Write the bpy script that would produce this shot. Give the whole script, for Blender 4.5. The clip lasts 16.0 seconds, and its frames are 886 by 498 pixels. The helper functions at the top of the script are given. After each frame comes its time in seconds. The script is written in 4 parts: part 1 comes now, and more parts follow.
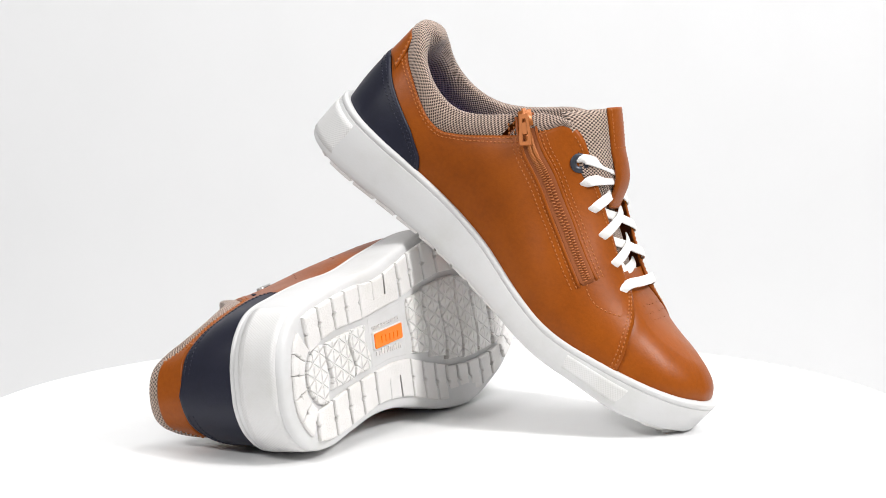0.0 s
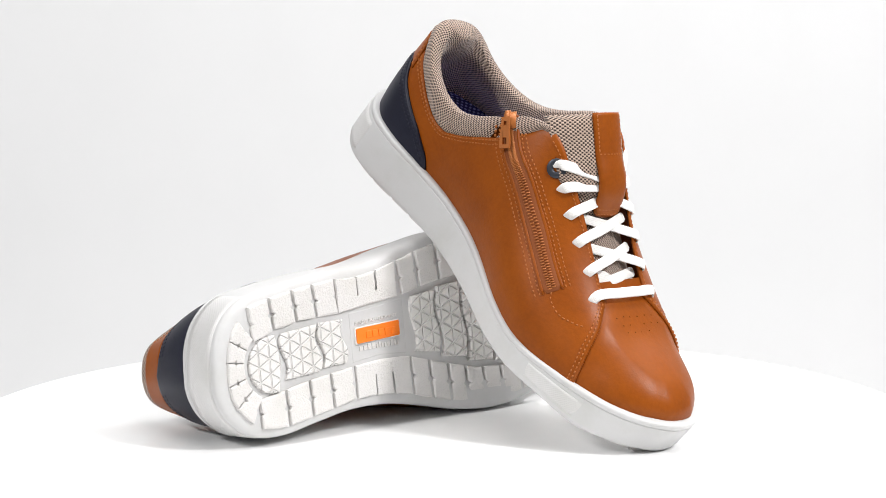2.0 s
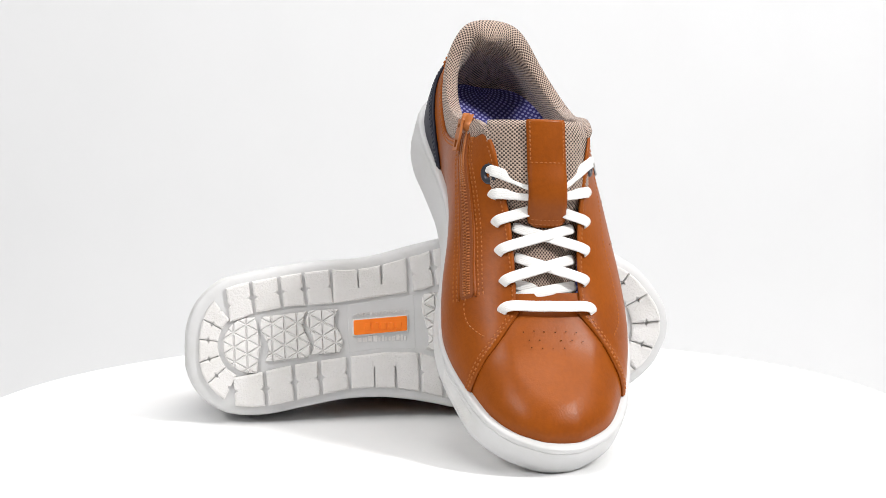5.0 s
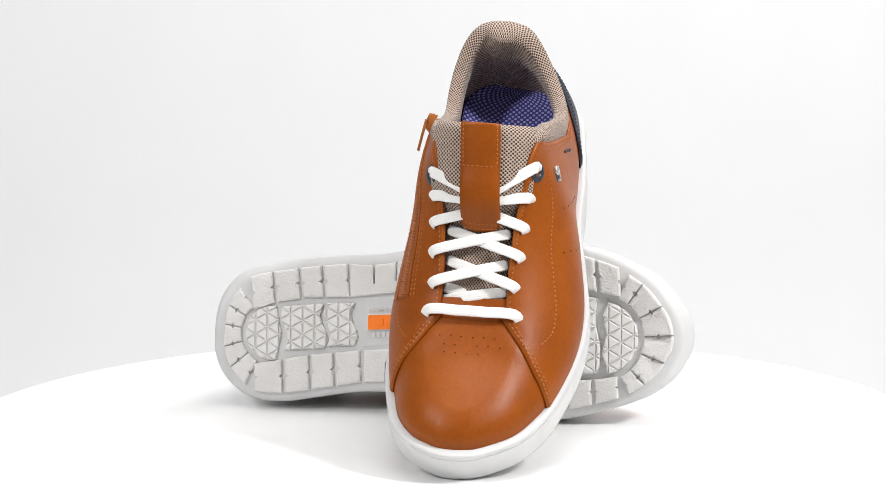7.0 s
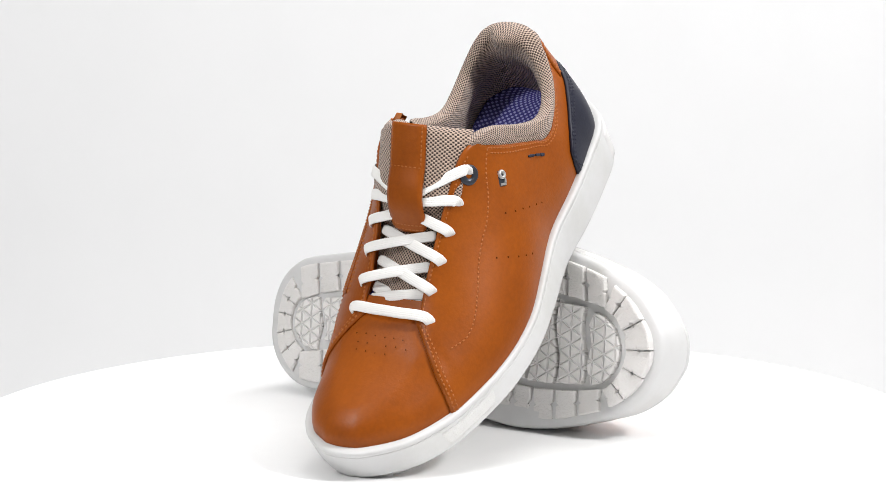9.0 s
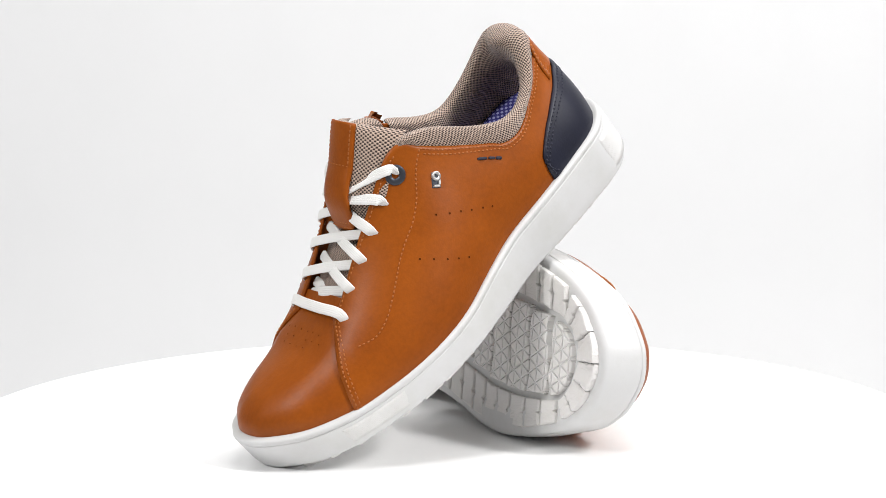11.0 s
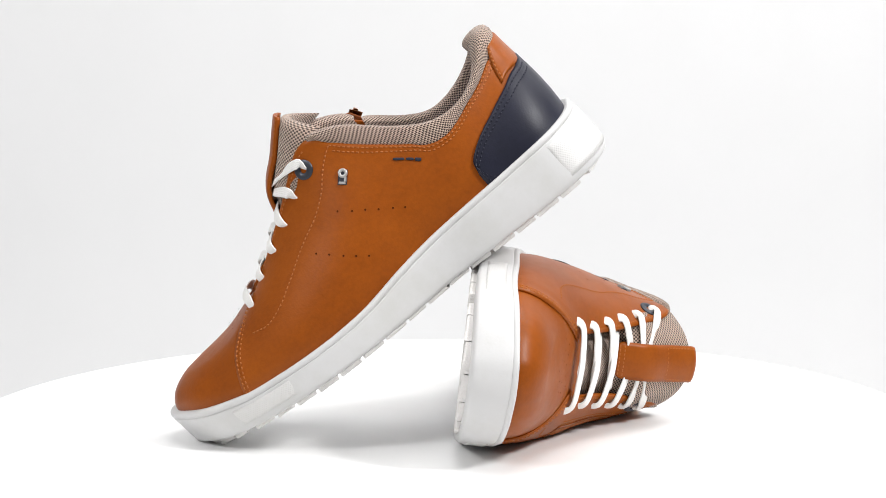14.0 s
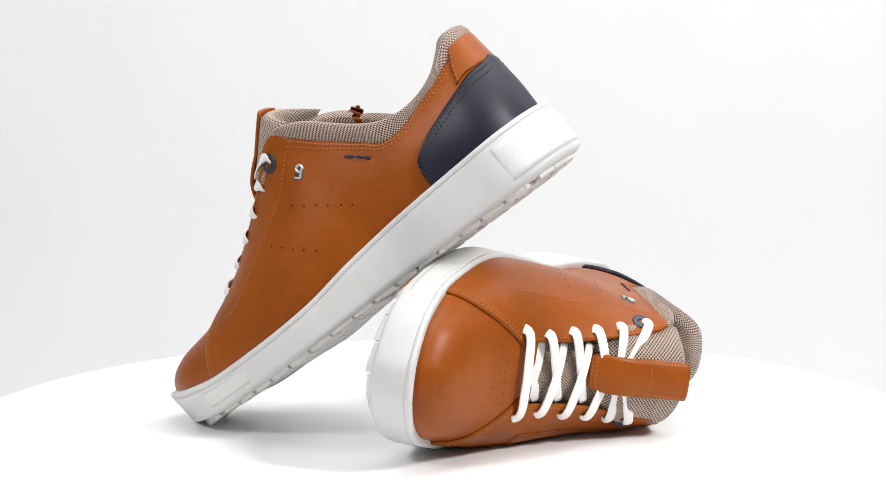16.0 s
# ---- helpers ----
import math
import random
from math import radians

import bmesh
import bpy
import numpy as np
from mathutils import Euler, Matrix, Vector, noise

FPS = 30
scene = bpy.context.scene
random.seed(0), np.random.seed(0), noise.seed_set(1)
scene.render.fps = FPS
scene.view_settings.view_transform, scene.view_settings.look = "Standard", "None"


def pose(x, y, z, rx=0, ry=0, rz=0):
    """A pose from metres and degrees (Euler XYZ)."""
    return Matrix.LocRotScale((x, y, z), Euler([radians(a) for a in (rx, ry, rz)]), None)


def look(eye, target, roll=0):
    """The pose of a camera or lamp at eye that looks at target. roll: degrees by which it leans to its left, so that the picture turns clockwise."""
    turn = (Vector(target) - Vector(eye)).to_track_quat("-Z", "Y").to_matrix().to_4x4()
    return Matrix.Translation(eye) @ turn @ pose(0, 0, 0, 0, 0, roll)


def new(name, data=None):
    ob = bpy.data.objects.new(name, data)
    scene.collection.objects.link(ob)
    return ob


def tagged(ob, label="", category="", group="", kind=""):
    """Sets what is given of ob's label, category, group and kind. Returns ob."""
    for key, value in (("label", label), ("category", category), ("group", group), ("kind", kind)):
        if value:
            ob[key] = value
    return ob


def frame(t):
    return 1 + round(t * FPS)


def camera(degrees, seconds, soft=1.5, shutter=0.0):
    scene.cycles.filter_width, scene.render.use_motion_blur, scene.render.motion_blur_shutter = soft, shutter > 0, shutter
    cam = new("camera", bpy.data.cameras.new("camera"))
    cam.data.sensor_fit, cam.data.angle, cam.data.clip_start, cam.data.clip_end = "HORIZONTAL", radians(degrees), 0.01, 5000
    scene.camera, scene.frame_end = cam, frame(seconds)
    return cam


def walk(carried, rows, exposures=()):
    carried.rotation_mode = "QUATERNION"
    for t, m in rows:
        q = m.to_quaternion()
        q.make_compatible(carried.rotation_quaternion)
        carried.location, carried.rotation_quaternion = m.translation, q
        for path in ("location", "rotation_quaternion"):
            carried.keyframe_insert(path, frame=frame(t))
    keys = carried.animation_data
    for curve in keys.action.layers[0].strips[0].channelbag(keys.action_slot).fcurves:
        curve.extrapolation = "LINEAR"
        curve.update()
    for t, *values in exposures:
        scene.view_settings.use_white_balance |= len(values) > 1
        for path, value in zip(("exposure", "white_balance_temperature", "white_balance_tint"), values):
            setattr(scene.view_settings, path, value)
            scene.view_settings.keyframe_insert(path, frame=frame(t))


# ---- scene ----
SECONDS = 16.0
cam = camera(20.62, SECONDS, soft=0.6)
EYE = Vector((0.0, -1.4087, 0.2972))
VIEW = look(EYE, EYE + Vector((0.000697, 0.990689, -0.136143)), -0.303)
walk(cam, [(0.0, VIEW), (SECONDS, VIEW)])


def turn(t):
    """The turntable's angle at t seconds, in radians."""
    return -0.194502 * t + 0.0000921 * t * t


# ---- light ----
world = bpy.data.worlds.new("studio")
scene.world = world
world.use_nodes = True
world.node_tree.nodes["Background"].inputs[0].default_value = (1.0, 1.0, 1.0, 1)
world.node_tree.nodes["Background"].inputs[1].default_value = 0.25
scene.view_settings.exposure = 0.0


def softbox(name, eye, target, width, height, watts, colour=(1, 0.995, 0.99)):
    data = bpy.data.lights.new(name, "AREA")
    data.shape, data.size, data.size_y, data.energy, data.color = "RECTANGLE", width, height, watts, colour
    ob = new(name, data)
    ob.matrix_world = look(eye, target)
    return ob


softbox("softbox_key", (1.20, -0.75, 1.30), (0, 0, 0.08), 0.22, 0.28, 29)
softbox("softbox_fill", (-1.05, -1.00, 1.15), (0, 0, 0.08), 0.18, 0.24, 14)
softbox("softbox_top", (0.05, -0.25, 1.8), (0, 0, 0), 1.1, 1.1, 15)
# unseen extra lamp, added only to brighten the backdrop paper
softbox("added_backdrop_light", (1.0, 0.7, 1.8), (0.20, 1.9, 0.3), 1.6, 0.5, 25)


# ---- materials ----
def material(name, colour, rough=0.5, metal=0.0):
    m = bpy.data.materials.new(name)
    m.use_nodes = True
    nt = m.node_tree
    b = nt.nodes["Principled BSDF"]
    b.inputs["Base Color"].default_value = (*colour, 1)
    b.inputs["Roughness"].default_value = rough
    b.inputs["Metallic"].default_value = metal
    return m, nt, b


def node(nt, kind, **values):
    n = nt.nodes.new(kind)
    for key, value in values.items():
        n.inputs[key.replace("_", " ")].default_value = value
    return n


def ramp(nt, source, stops):
    n = nt.nodes.new("ShaderNodeValToRGB")
    el = n.color_ramp.elements
    while len(el) < len(stops):
        el.new(0.5)
    for e, (at, c) in zip(el, stops):
        e.position, e.color = at, (*c, 1)
    nt.links.new(source, n.inputs[0])
    return n


def relief(nt, b, height, strength, distance, previous=None):
    n = node(nt, "ShaderNodeBump", Strength=strength, Distance=distance)
    nt.links.new(height, n.inputs["Height"])
    if previous:
        nt.links.new(previous.outputs[0], n.inputs["Normal"])
    nt.links.new(n.outputs[0], b.inputs["Normal"])
    return n


def math_node(nt, op, a, c=None):
    n = nt.nodes.new("ShaderNodeMath")
    n.operation = op
    for i, v in enumerate((a, c)):
        if v is None:
            continue
        if isinstance(v, (int, float)):
            n.inputs[i].default_value = v
        else:
            nt.links.new(v, n.inputs[i])
    return n.outputs[0]


def leather(name, dark, light, rough, wrinkles=0.35, gloss=0.20):
    m, nt, b = material(name, light, rough)
    b.inputs["Specular IOR Level"].default_value = gloss
    co = nt.nodes.new("ShaderNodeTexCoord").outputs["Object"]
    big = node(nt, "ShaderNodeTexNoise", Scale=26.0, Detail=4.0, Roughness=0.6)
    fine = node(nt, "ShaderNodeTexNoise", Scale=420.0, Detail=3.0)
    grain = node(nt, "ShaderNodeTexVoronoi", Scale=900.0)
    crease = node(nt, "ShaderNodeTexNoise", Scale=75.0, Detail=6.0, Roughness=0.7, Distortion=1.2)
    for n in (big, fine, grain, crease):
        nt.links.new(co, n.inputs["Vector"])
    c = ramp(nt, big.outputs["Fac"], [(0.3, dark), (0.7, light)])
    mix = nt.nodes.new("ShaderNodeMix")
    mix.data_type, mix.blend_type = "RGBA", "MULTIPLY"
    mix.inputs["Factor"].default_value = 0.25
    nt.links.new(c.outputs[0], mix.inputs["A"])
    nt.links.new(ramp(nt, fine.outputs["Fac"], [(0.35, (0.6, 0.6, 0.6)), (0.65, (1, 1, 1))]).outputs[0], mix.inputs["B"])
    nt.links.new(mix.outputs["Result"], b.inputs["Base Color"])
    rr = nt.nodes.new("ShaderNodeMapRange")
    rr.inputs["To Min"].default_value, rr.inputs["To Max"].default_value = rough - 0.07, rough + 0.1
    nt.links.new(crease.outputs["Fac"], rr.inputs["Value"])
    nt.links.new(rr.outputs[0], b.inputs["Roughness"])
    n = relief(nt, b, grain.outputs["Distance"], 0.12, 0.0003)
    n = relief(nt, b, crease.outputs["Fac"], wrinkles, 0.0012, n)
    return m


TAN = leather("tan_leather", (0.242, 0.0535, 0.0026), (0.315, 0.0740, 0.0040), 0.38, 0.12)
NAVY = leather("navy_leather", (0.0085, 0.0092, 0.0205), (0.0125, 0.0137, 0.0295), 0.45, 0.02, 0.32)
EDGE = material("raw_leather_edge", (0.23, 0.058, 0.009), 0.8)[0]


def lattice(nt, pitch_u, pitch_v):
    """Staggered lattice over the surface's own metres: 1 at the holes, 0 between."""
    uv = nt.nodes.new("ShaderNodeTexCoord").outputs["UV"]
    wob = node(nt, "ShaderNodeTexNoise", Scale=160.0, Detail=1.0)
    nt.links.new(uv, wob.inputs["Vector"])
    sep = nt.nodes.new("ShaderNodeSeparateXYZ")
    nt.links.new(uv, sep.inputs[0])
    w = math_node(nt, "MULTIPLY", wob.outputs["Fac"], 0.9)
    a = math_node(nt, "ADD", math_node(nt, "MULTIPLY", sep.outputs[0], math.pi / pitch_u), w)
    c = math_node(nt, "MULTIPLY", sep.outputs[1], math.pi / pitch_v)
    s = math_node(nt, "ADD", math_node(nt, "COSINE", math_node(nt, "ADD", a, c)), math_node(nt, "COSINE", math_node(nt, "SUBTRACT", a, c)))
    return math_node(nt, "ADD", math_node(nt, "MULTIPLY", s, 0.25), 0.5)


def mesh_fabric():
    m, nt, b = material("mesh_fabric", (0.4, 0.32, 0.25), 0.85)
    h = lattice(nt, 0.00096, 0.00108)
    thread = node(nt, "ShaderNodeTexNoise", Scale=900.0, Detail=2.0)
    c = ramp(nt, h, [(0.36, (0.58, 0.430, 0.345)), (0.53, (0.45, 0.322, 0.255)), (0.66, (0.035, 0.018, 0.012))])
    mix = nt.nodes.new("ShaderNodeMix")
    mix.data_type, mix.blend_type = "RGBA", "MULTIPLY"
    mix.inputs["Factor"].default_value = 0.3
    nt.links.new(c.outputs[0], mix.inputs["A"])
    nt.links.new(thread.outputs["Fac"], mix.inputs["B"])
    nt.links.new(mix.outputs["Result"], b.inputs["Base Color"])
    b.inputs["Sheen Weight"].default_value = 0.25
    relief(nt, b, math_node(nt, "SUBTRACT", 1.0, h), 0.8, 0.0008)
    return m


MESH = mesh_fabric()


def insole_fabric():
    m, nt, b = material("insole_fabric", (0.06, 0.05, 0.25), 0.75)
    h = lattice(nt, 0.0019, 0.0019)
    c = ramp(nt, h, [(0.56, (0.035, 0.032, 0.19)), (0.70, (0.33, 0.33, 0.62))])
    nt.links.new(c.outputs[0], b.inputs["Base Color"])
    relief(nt, b, h, 0.4, 0.0005)
    return m


INSOLE = insole_fabric()


def rubber(name, colour, bump=0.15, scale=700.0, rough=0.5):
    m, nt, b = material(name, colour, rough)
    co = nt.nodes.new("ShaderNodeTexCoord").outputs["Object"]
    n1 = node(nt, "ShaderNodeTexNoise", Scale=scale, Detail=3.0)
    n2 = node(nt, "ShaderNodeTexNoise", Scale=30.0, Detail=5.0, Roughness=0.65)
    for n in (n1, n2):
        nt.links.new(co, n.inputs["Vector"])
    dim = tuple(0.93 * v for v in colour[:2]) + (0.91 * colour[2],)
    c = ramp(nt, n2.outputs["Fac"], [(0.32, dim), (0.55, colour)])
    nt.links.new(c.outputs[0], b.inputs["Base Color"])
    relief(nt, b, n1.outputs["Fac"], bump, 0.0009)
    return m, nt, b


WHITE = rubber("white_rubber", (0.600, 0.597, 0.597), 0.06)[0]
TREAD = rubber("tread_rubber", (0.700, 0.682, 0.668), 0.6, 900.0, 0.55)[0]


def knurled():
    m, nt, b = rubber("knurled_rubber", (0.65, 0.642, 0.636))
    relief(nt, b, lattice(nt, 0.0008, 0.0010), 0.32, 0.0004)
    return m


KNURL = knurled()


def star_rubber():
    m, nt, b = rubber("star_tread_rubber", (0.74, 0.722, 0.706), 0.5, 900.0)
    co = nt.nodes.new("ShaderNodeTexCoord").outputs["Object"]
    sep = nt.nodes.new("ShaderNodeSeparateXYZ")
    nt.links.new(co, sep.inputs[0])
    out = None
    for angle in (0, 60, 120):
        a, s = math.cos(radians(angle)) / 0.0075, math.sin(radians(angle)) / 0.0075
        d = math_node(nt, "ADD", math_node(nt, "MULTIPLY", sep.outputs[0], a), math_node(nt, "MULTIPLY", sep.outputs[1], s))
        d = math_node(nt, "SUBTRACT", 0.5, math_node(nt, "ABSOLUTE", math_node(nt, "SUBTRACT", math_node(nt, "FRACT", d), 0.5)))
        out = d if out is None else math_node(nt, "MINIMUM", out, d)
    h = math_node(nt, "MINIMUM", out, 0.10)
    relief(nt, b, math_node(nt, "MULTIPLY", h, 10.0), 0.85, 0.0011)
    return m


STAR = star_rubber()
LACE = material("lace_cotton", (0.82, 0.81, 0.79), 0.8)


def lace_material():
    m, nt, b = LACE
    uv = nt.nodes.new("ShaderNodeTexCoord").outputs["UV"]
    w = nt.nodes.new("ShaderNodeTexWave")
    w.wave_type, w.bands_direction = "BANDS", "Y"
    w.inputs["Scale"].default_value, w.inputs["Distortion"].default_value = 300.0, 0.6
    nt.links.new(uv, w.inputs["Vector"])
    k = node(nt, "ShaderNodeTexVoronoi", Scale=1500.0)
    nt.links.new(uv, k.inputs["Vector"])
    n = relief(nt, b, w.outputs["Fac"], 0.18, 0.0005)
    relief(nt, b, k.outputs["Distance"], 0.35, 0.0004, n)
    return m


LACE = lace_material()
THREAD = material("tan_thread", (0.36, 0.103, 0.013), 0.7)[0]
NAVY_THREAD = material("navy_thread", (0.007, 0.008, 0.022), 0.7)[0]
ORANGE = material("orange_rubber", (0.93, 0.205, 0.010), 0.45)[0]
COPPER = material("copper_zip", (0.40, 0.125, 0.026), 0.38, 0.25)[0]
PEWTER = material("pewter", (0.52, 0.51, 0.50), 0.35, 0.65)[0]
GUNMETAL = material("gunmetal", (0.055, 0.06, 0.075), 0.4, 0.6)[0]
HOLE = material("punched_hole", (0.085, 0.023, 0.004), 1.0)[0]
HOLE.node_tree.nodes["Principled BSDF"].inputs["Specular IOR Level"].default_value = 0.05


def painted(name, colour, rough, scale):
    m, nt, b = material(name, colour, rough)
    n = node(nt, "ShaderNodeTexNoise", Scale=scale, Detail=4.0)
    co = nt.nodes.new("ShaderNodeTexCoord").outputs["Object"]
    nt.links.new(co, n.inputs["Vector"])
    c = ramp(nt, n.outputs["Fac"], [(0.3, tuple(v * 0.985 for v in colour)), (0.7, colour)])
    nt.links.new(c.outputs[0], b.inputs["Base Color"])
    relief(nt, b, n.outputs["Fac"], 0.03, 0.0005)
    return m


TABLE = painted("white_table_lacquer", (0.86, 0.86, 0.86), 0.35, 60.0)
PAPER = painted("white_backdrop_paper", (0.84, 0.84, 0.845), 0.9, 8.0)

# ---- the studio ----
M1 = Matrix.Identity(4)


def mesh_object(name, verts, faces, mat, smooth=True, uvs=None):
    me = bpy.data.meshes.new(name)
    me.from_pydata([tuple(map(float, v)) for v in verts], [], [tuple(map(int, f)) for f in faces])
    if uvs is not None:
        layer = me.uv_layers.new(name="UVMap")
        index = np.empty(len(me.loops), dtype=np.int32)
        me.loops.foreach_get("vertex_index", index)
        layer.data.foreach_set("uv", np.asarray(uvs, dtype=np.float32)[index].ravel())
    me.materials.append(mat)
    if smooth:
        me.polygons.foreach_set("use_smooth", [True] * len(me.polygons))
    me.validate()
    me.update()
    return new(name, me)


def lathe(profile, n=128):
    """Vertices and faces of a turned shape from (radius, height) rows, closed at both ends by fans."""
    verts, faces = [], []
    for r, z in profile:
        for i in range(n):
            a = 2 * math.pi * i / n
            verts.append((r * math.cos(a), r * math.sin(a), z))
    for k in range(len(profile) - 1):
        for i in range(n):
            j = (i + 1) % n
            faces.append((k * n + i, k * n + j, (k + 1) * n + j, (k + 1) * n + i))
    faces.append(tuple(reversed(range(n))))
    faces.append(tuple(range((len(profile) - 1) * n, len(profile) * n)))
    return verts, faces


def backdrop():
    n, w = 24, 4.0
    line = [(-4.5, -0.8)] + [(1.2 + 0.7 * math.sin(a), -0.1 - 0.7 * math.cos(a)) for a in np.linspace(0, math.pi / 2, n)] + [(1.9, 3.2)]
    verts = [(s * w, y, z) for y, z in line for s in (-1, 1)]
    faces = [(2 * i, 2 * i + 1, 2 * i + 3, 2 * i + 2) for i in range(len(line) - 1)]
    ob = mesh_object("backdrop", verts, faces, PAPER)
    tagged(ob, "seamless white paper backdrop sweeping down to the floor", "backdrop", kind="structure")


backdrop()


def turntable():
    top = new("turntable")
    R = 0.2903
    v, f = lathe([(R - 0.004, -0.016), (R - 0.001, -0.015), (R, -0.012), (R, -0.003), (R - 0.0008, -0.0009), (R - 0.003, 0.0)], 192)
    disc = mesh_object("disc", v, f, TABLE, smooth=False)
    disc.parent = top
    v, f = lathe([(0.09, -0.80), (0.09, -0.79), (0.03, -0.775), (0.03, -0.05), (0.10, -0.03), (0.10, -0.0165)], 64)
    stem = mesh_object("stem", v, f, TABLE, smooth=False)
    stem.parent = top
    return tagged(top, "round glossy white turntable carrying the two shoes", "turntable")


TURNTABLE = turntable()

# ---- the shape of the shoe: x to the toe, y to the outer side, z up from the tread ----
def spline(points, n=0, at=None):
    """A smooth curve through the points, at n even steps or at given parameters 0..1 of its length."""
    P = np.asarray(points, float)
    P = P[np.concatenate([[True], np.linalg.norm(np.diff(P, axis=0), axis=1) > 1e-9])]
    d = np.concatenate([[0], np.cumsum(np.linalg.norm(np.diff(P, axis=0), axis=1) ** 0.5)])
    m = np.empty_like(P)
    h = np.diff(d)[:, None]
    s = np.diff(P, axis=0) / h
    m[1:-1] = (s[:-1] * h[1:] + s[1:] * h[:-1]) / (h[:-1] + h[1:])
    m[0], m[-1] = s[0], s[-1]
    q = np.linspace(0, d[-1], 40 * len(P))
    i = np.clip(np.searchsorted(d, q, side="right") - 1, 0, len(h) - 1)
    w = ((q - d[i]) / h[i, 0])[:, None]
    hh = h[i]
    C = (2 * w**3 - 3 * w**2 + 1) * P[i] + (w**3 - 2 * w**2 + w) * hh * m[i] + (-2 * w**3 + 3 * w**2) * P[i + 1] + (w**3 - w**2) * hh * m[i + 1]
    L = np.concatenate([[0], np.cumsum(np.linalg.norm(np.diff(C, axis=0), axis=1))])
    a = np.linspace(0, 1, n) if at is None else np.asarray(at)
    return np.stack([np.interp(a * L[-1], L, C[:, k]) for k in range(P.shape[1])], -1)


OUTER = [(0.0112, -0.0030), (0.0126, 0.0088), (0.0190, 0.0233), (0.0328, 0.0353), (0.0579, 0.0405), (0.0882, 0.0440), (0.1185, 0.0455), (0.1487, 0.0520), (0.1790, 0.0575), (0.2093, 0.0572), (0.2366, 0.0520), (0.2618, 0.0440), (0.2820, 0.0330), (0.2948, 0.0182), (0.2997, 0.0090), (0.3012, -0.0010)]
INNER = [(0.0112, -0.0030), (0.0115, -0.0160), (0.0180, -0.0305), (0.0336, -0.0430), (0.0528, -0.0452), (0.0781, -0.0415), (0.1033, -0.0380), (0.1285, -0.0385), (0.1538, -0.0430), (0.1790, -0.0492), (0.2043, -0.0520), (0.2295, -0.0500), (0.2548, -0.0440), (0.2750, -0.0375), (0.2902, -0.0264), (0.2967, -0.0165), (0.3001, -0.0095), (0.3012, -0.0010)]
NS = 400
SIDE = {1: spline(OUTER, NS), -1: spline(INNER, NS)}
US = np.linspace(0, 1, NS)


def interp(table, x):
    a = np.asarray(table, float)
    return np.interp(x, a[:, 0], a[:, 1])


def smooth_interp(table, x):
    a = np.asarray(table, float)
    c = spline(a, 400)
    return np.interp(x, c[:, 0], c[:, 1])


def sink(x, side):
    """How much lower the inner side of the ball runs: the sole is bent under the shoe's weight."""
    return 0.0045 * np.exp(-(((x - 0.207) / 0.033) ** 2)) * (np.asarray(side) < 0)


BEND = [1.0]


def loft():
    """How much thicker the sole is where it is not squeezed by the weight of the shoe."""
    return 0.0032 * (1 - BEND[0])


def unbent(x):
    """How far the toe lies lower in a shoe that is not bent."""
    return (1 - BEND[0]) * np.interp(x, [0.225, 0.25, 0.27, 0.302], [0, 0.0014, 0.0028, 0.0062])


def sole_top(x, side=1):
    return smooth_interp([(0.0, 0.0350), (0.03, 0.0343), (0.06, 0.0332), (0.10, 0.0316), (0.122, 0.0300), (0.1435, 0.0276), (0.167, 0.0240), (0.19, 0.0228), (0.21, 0.0230), (0.23, 0.0238), (0.2514, 0.0254), (0.268, 0.0285), (0.2835, 0.0320), (0.302, 0.0370)], x) - sink(x, side) - unbent(x)




def spring(x, bent, flat):
    """A line of the sole's underside: bent up at the toe under load, or flat."""
    return smooth_interp(flat, x) + BEND[0] * (smooth_interp(bent, x) - smooth_interp(flat, x))


def sole_low(x, side=1):
    rear = [(0.0, 0.0024), (0.05, 0.0030), (0.1, 0.0038), (0.16, 0.0038), (0.195, 0.0042)]
    z = spring(x, rear + [(0.22, 0.0048), (0.25, 0.0064), (0.27, 0.0084), (0.302, 0.0134)], rear + [(0.22, 0.0045), (0.25, 0.0050), (0.27, 0.0058), (0.302, 0.0080)])
    return z - loft() - 0.8 * sink(x, side) - 0.0025 * BEND[0] * np.exp(-(((x - 0.26) / 0.02) ** 2)) * (np.asarray(side) < 0)


def loop(inset):
    """The sole's outline, set in, heel to toe on the outer side and back on the inner side."""
    P = np.concatenate([SIDE[1][:-1:4], SIDE[-1][::-1][:-1:4]])
    d = np.roll(P, -1, 0) - np.roll(P, 1, 0)
    d /= np.linalg.norm(d, axis=1, keepdims=True)
    nrm = np.stack([-d[:, 1], d[:, 0]], -1)
    return P - nrm * np.asarray(inset).reshape(-1, 1) if np.ndim(inset) else P - nrm * inset, nrm


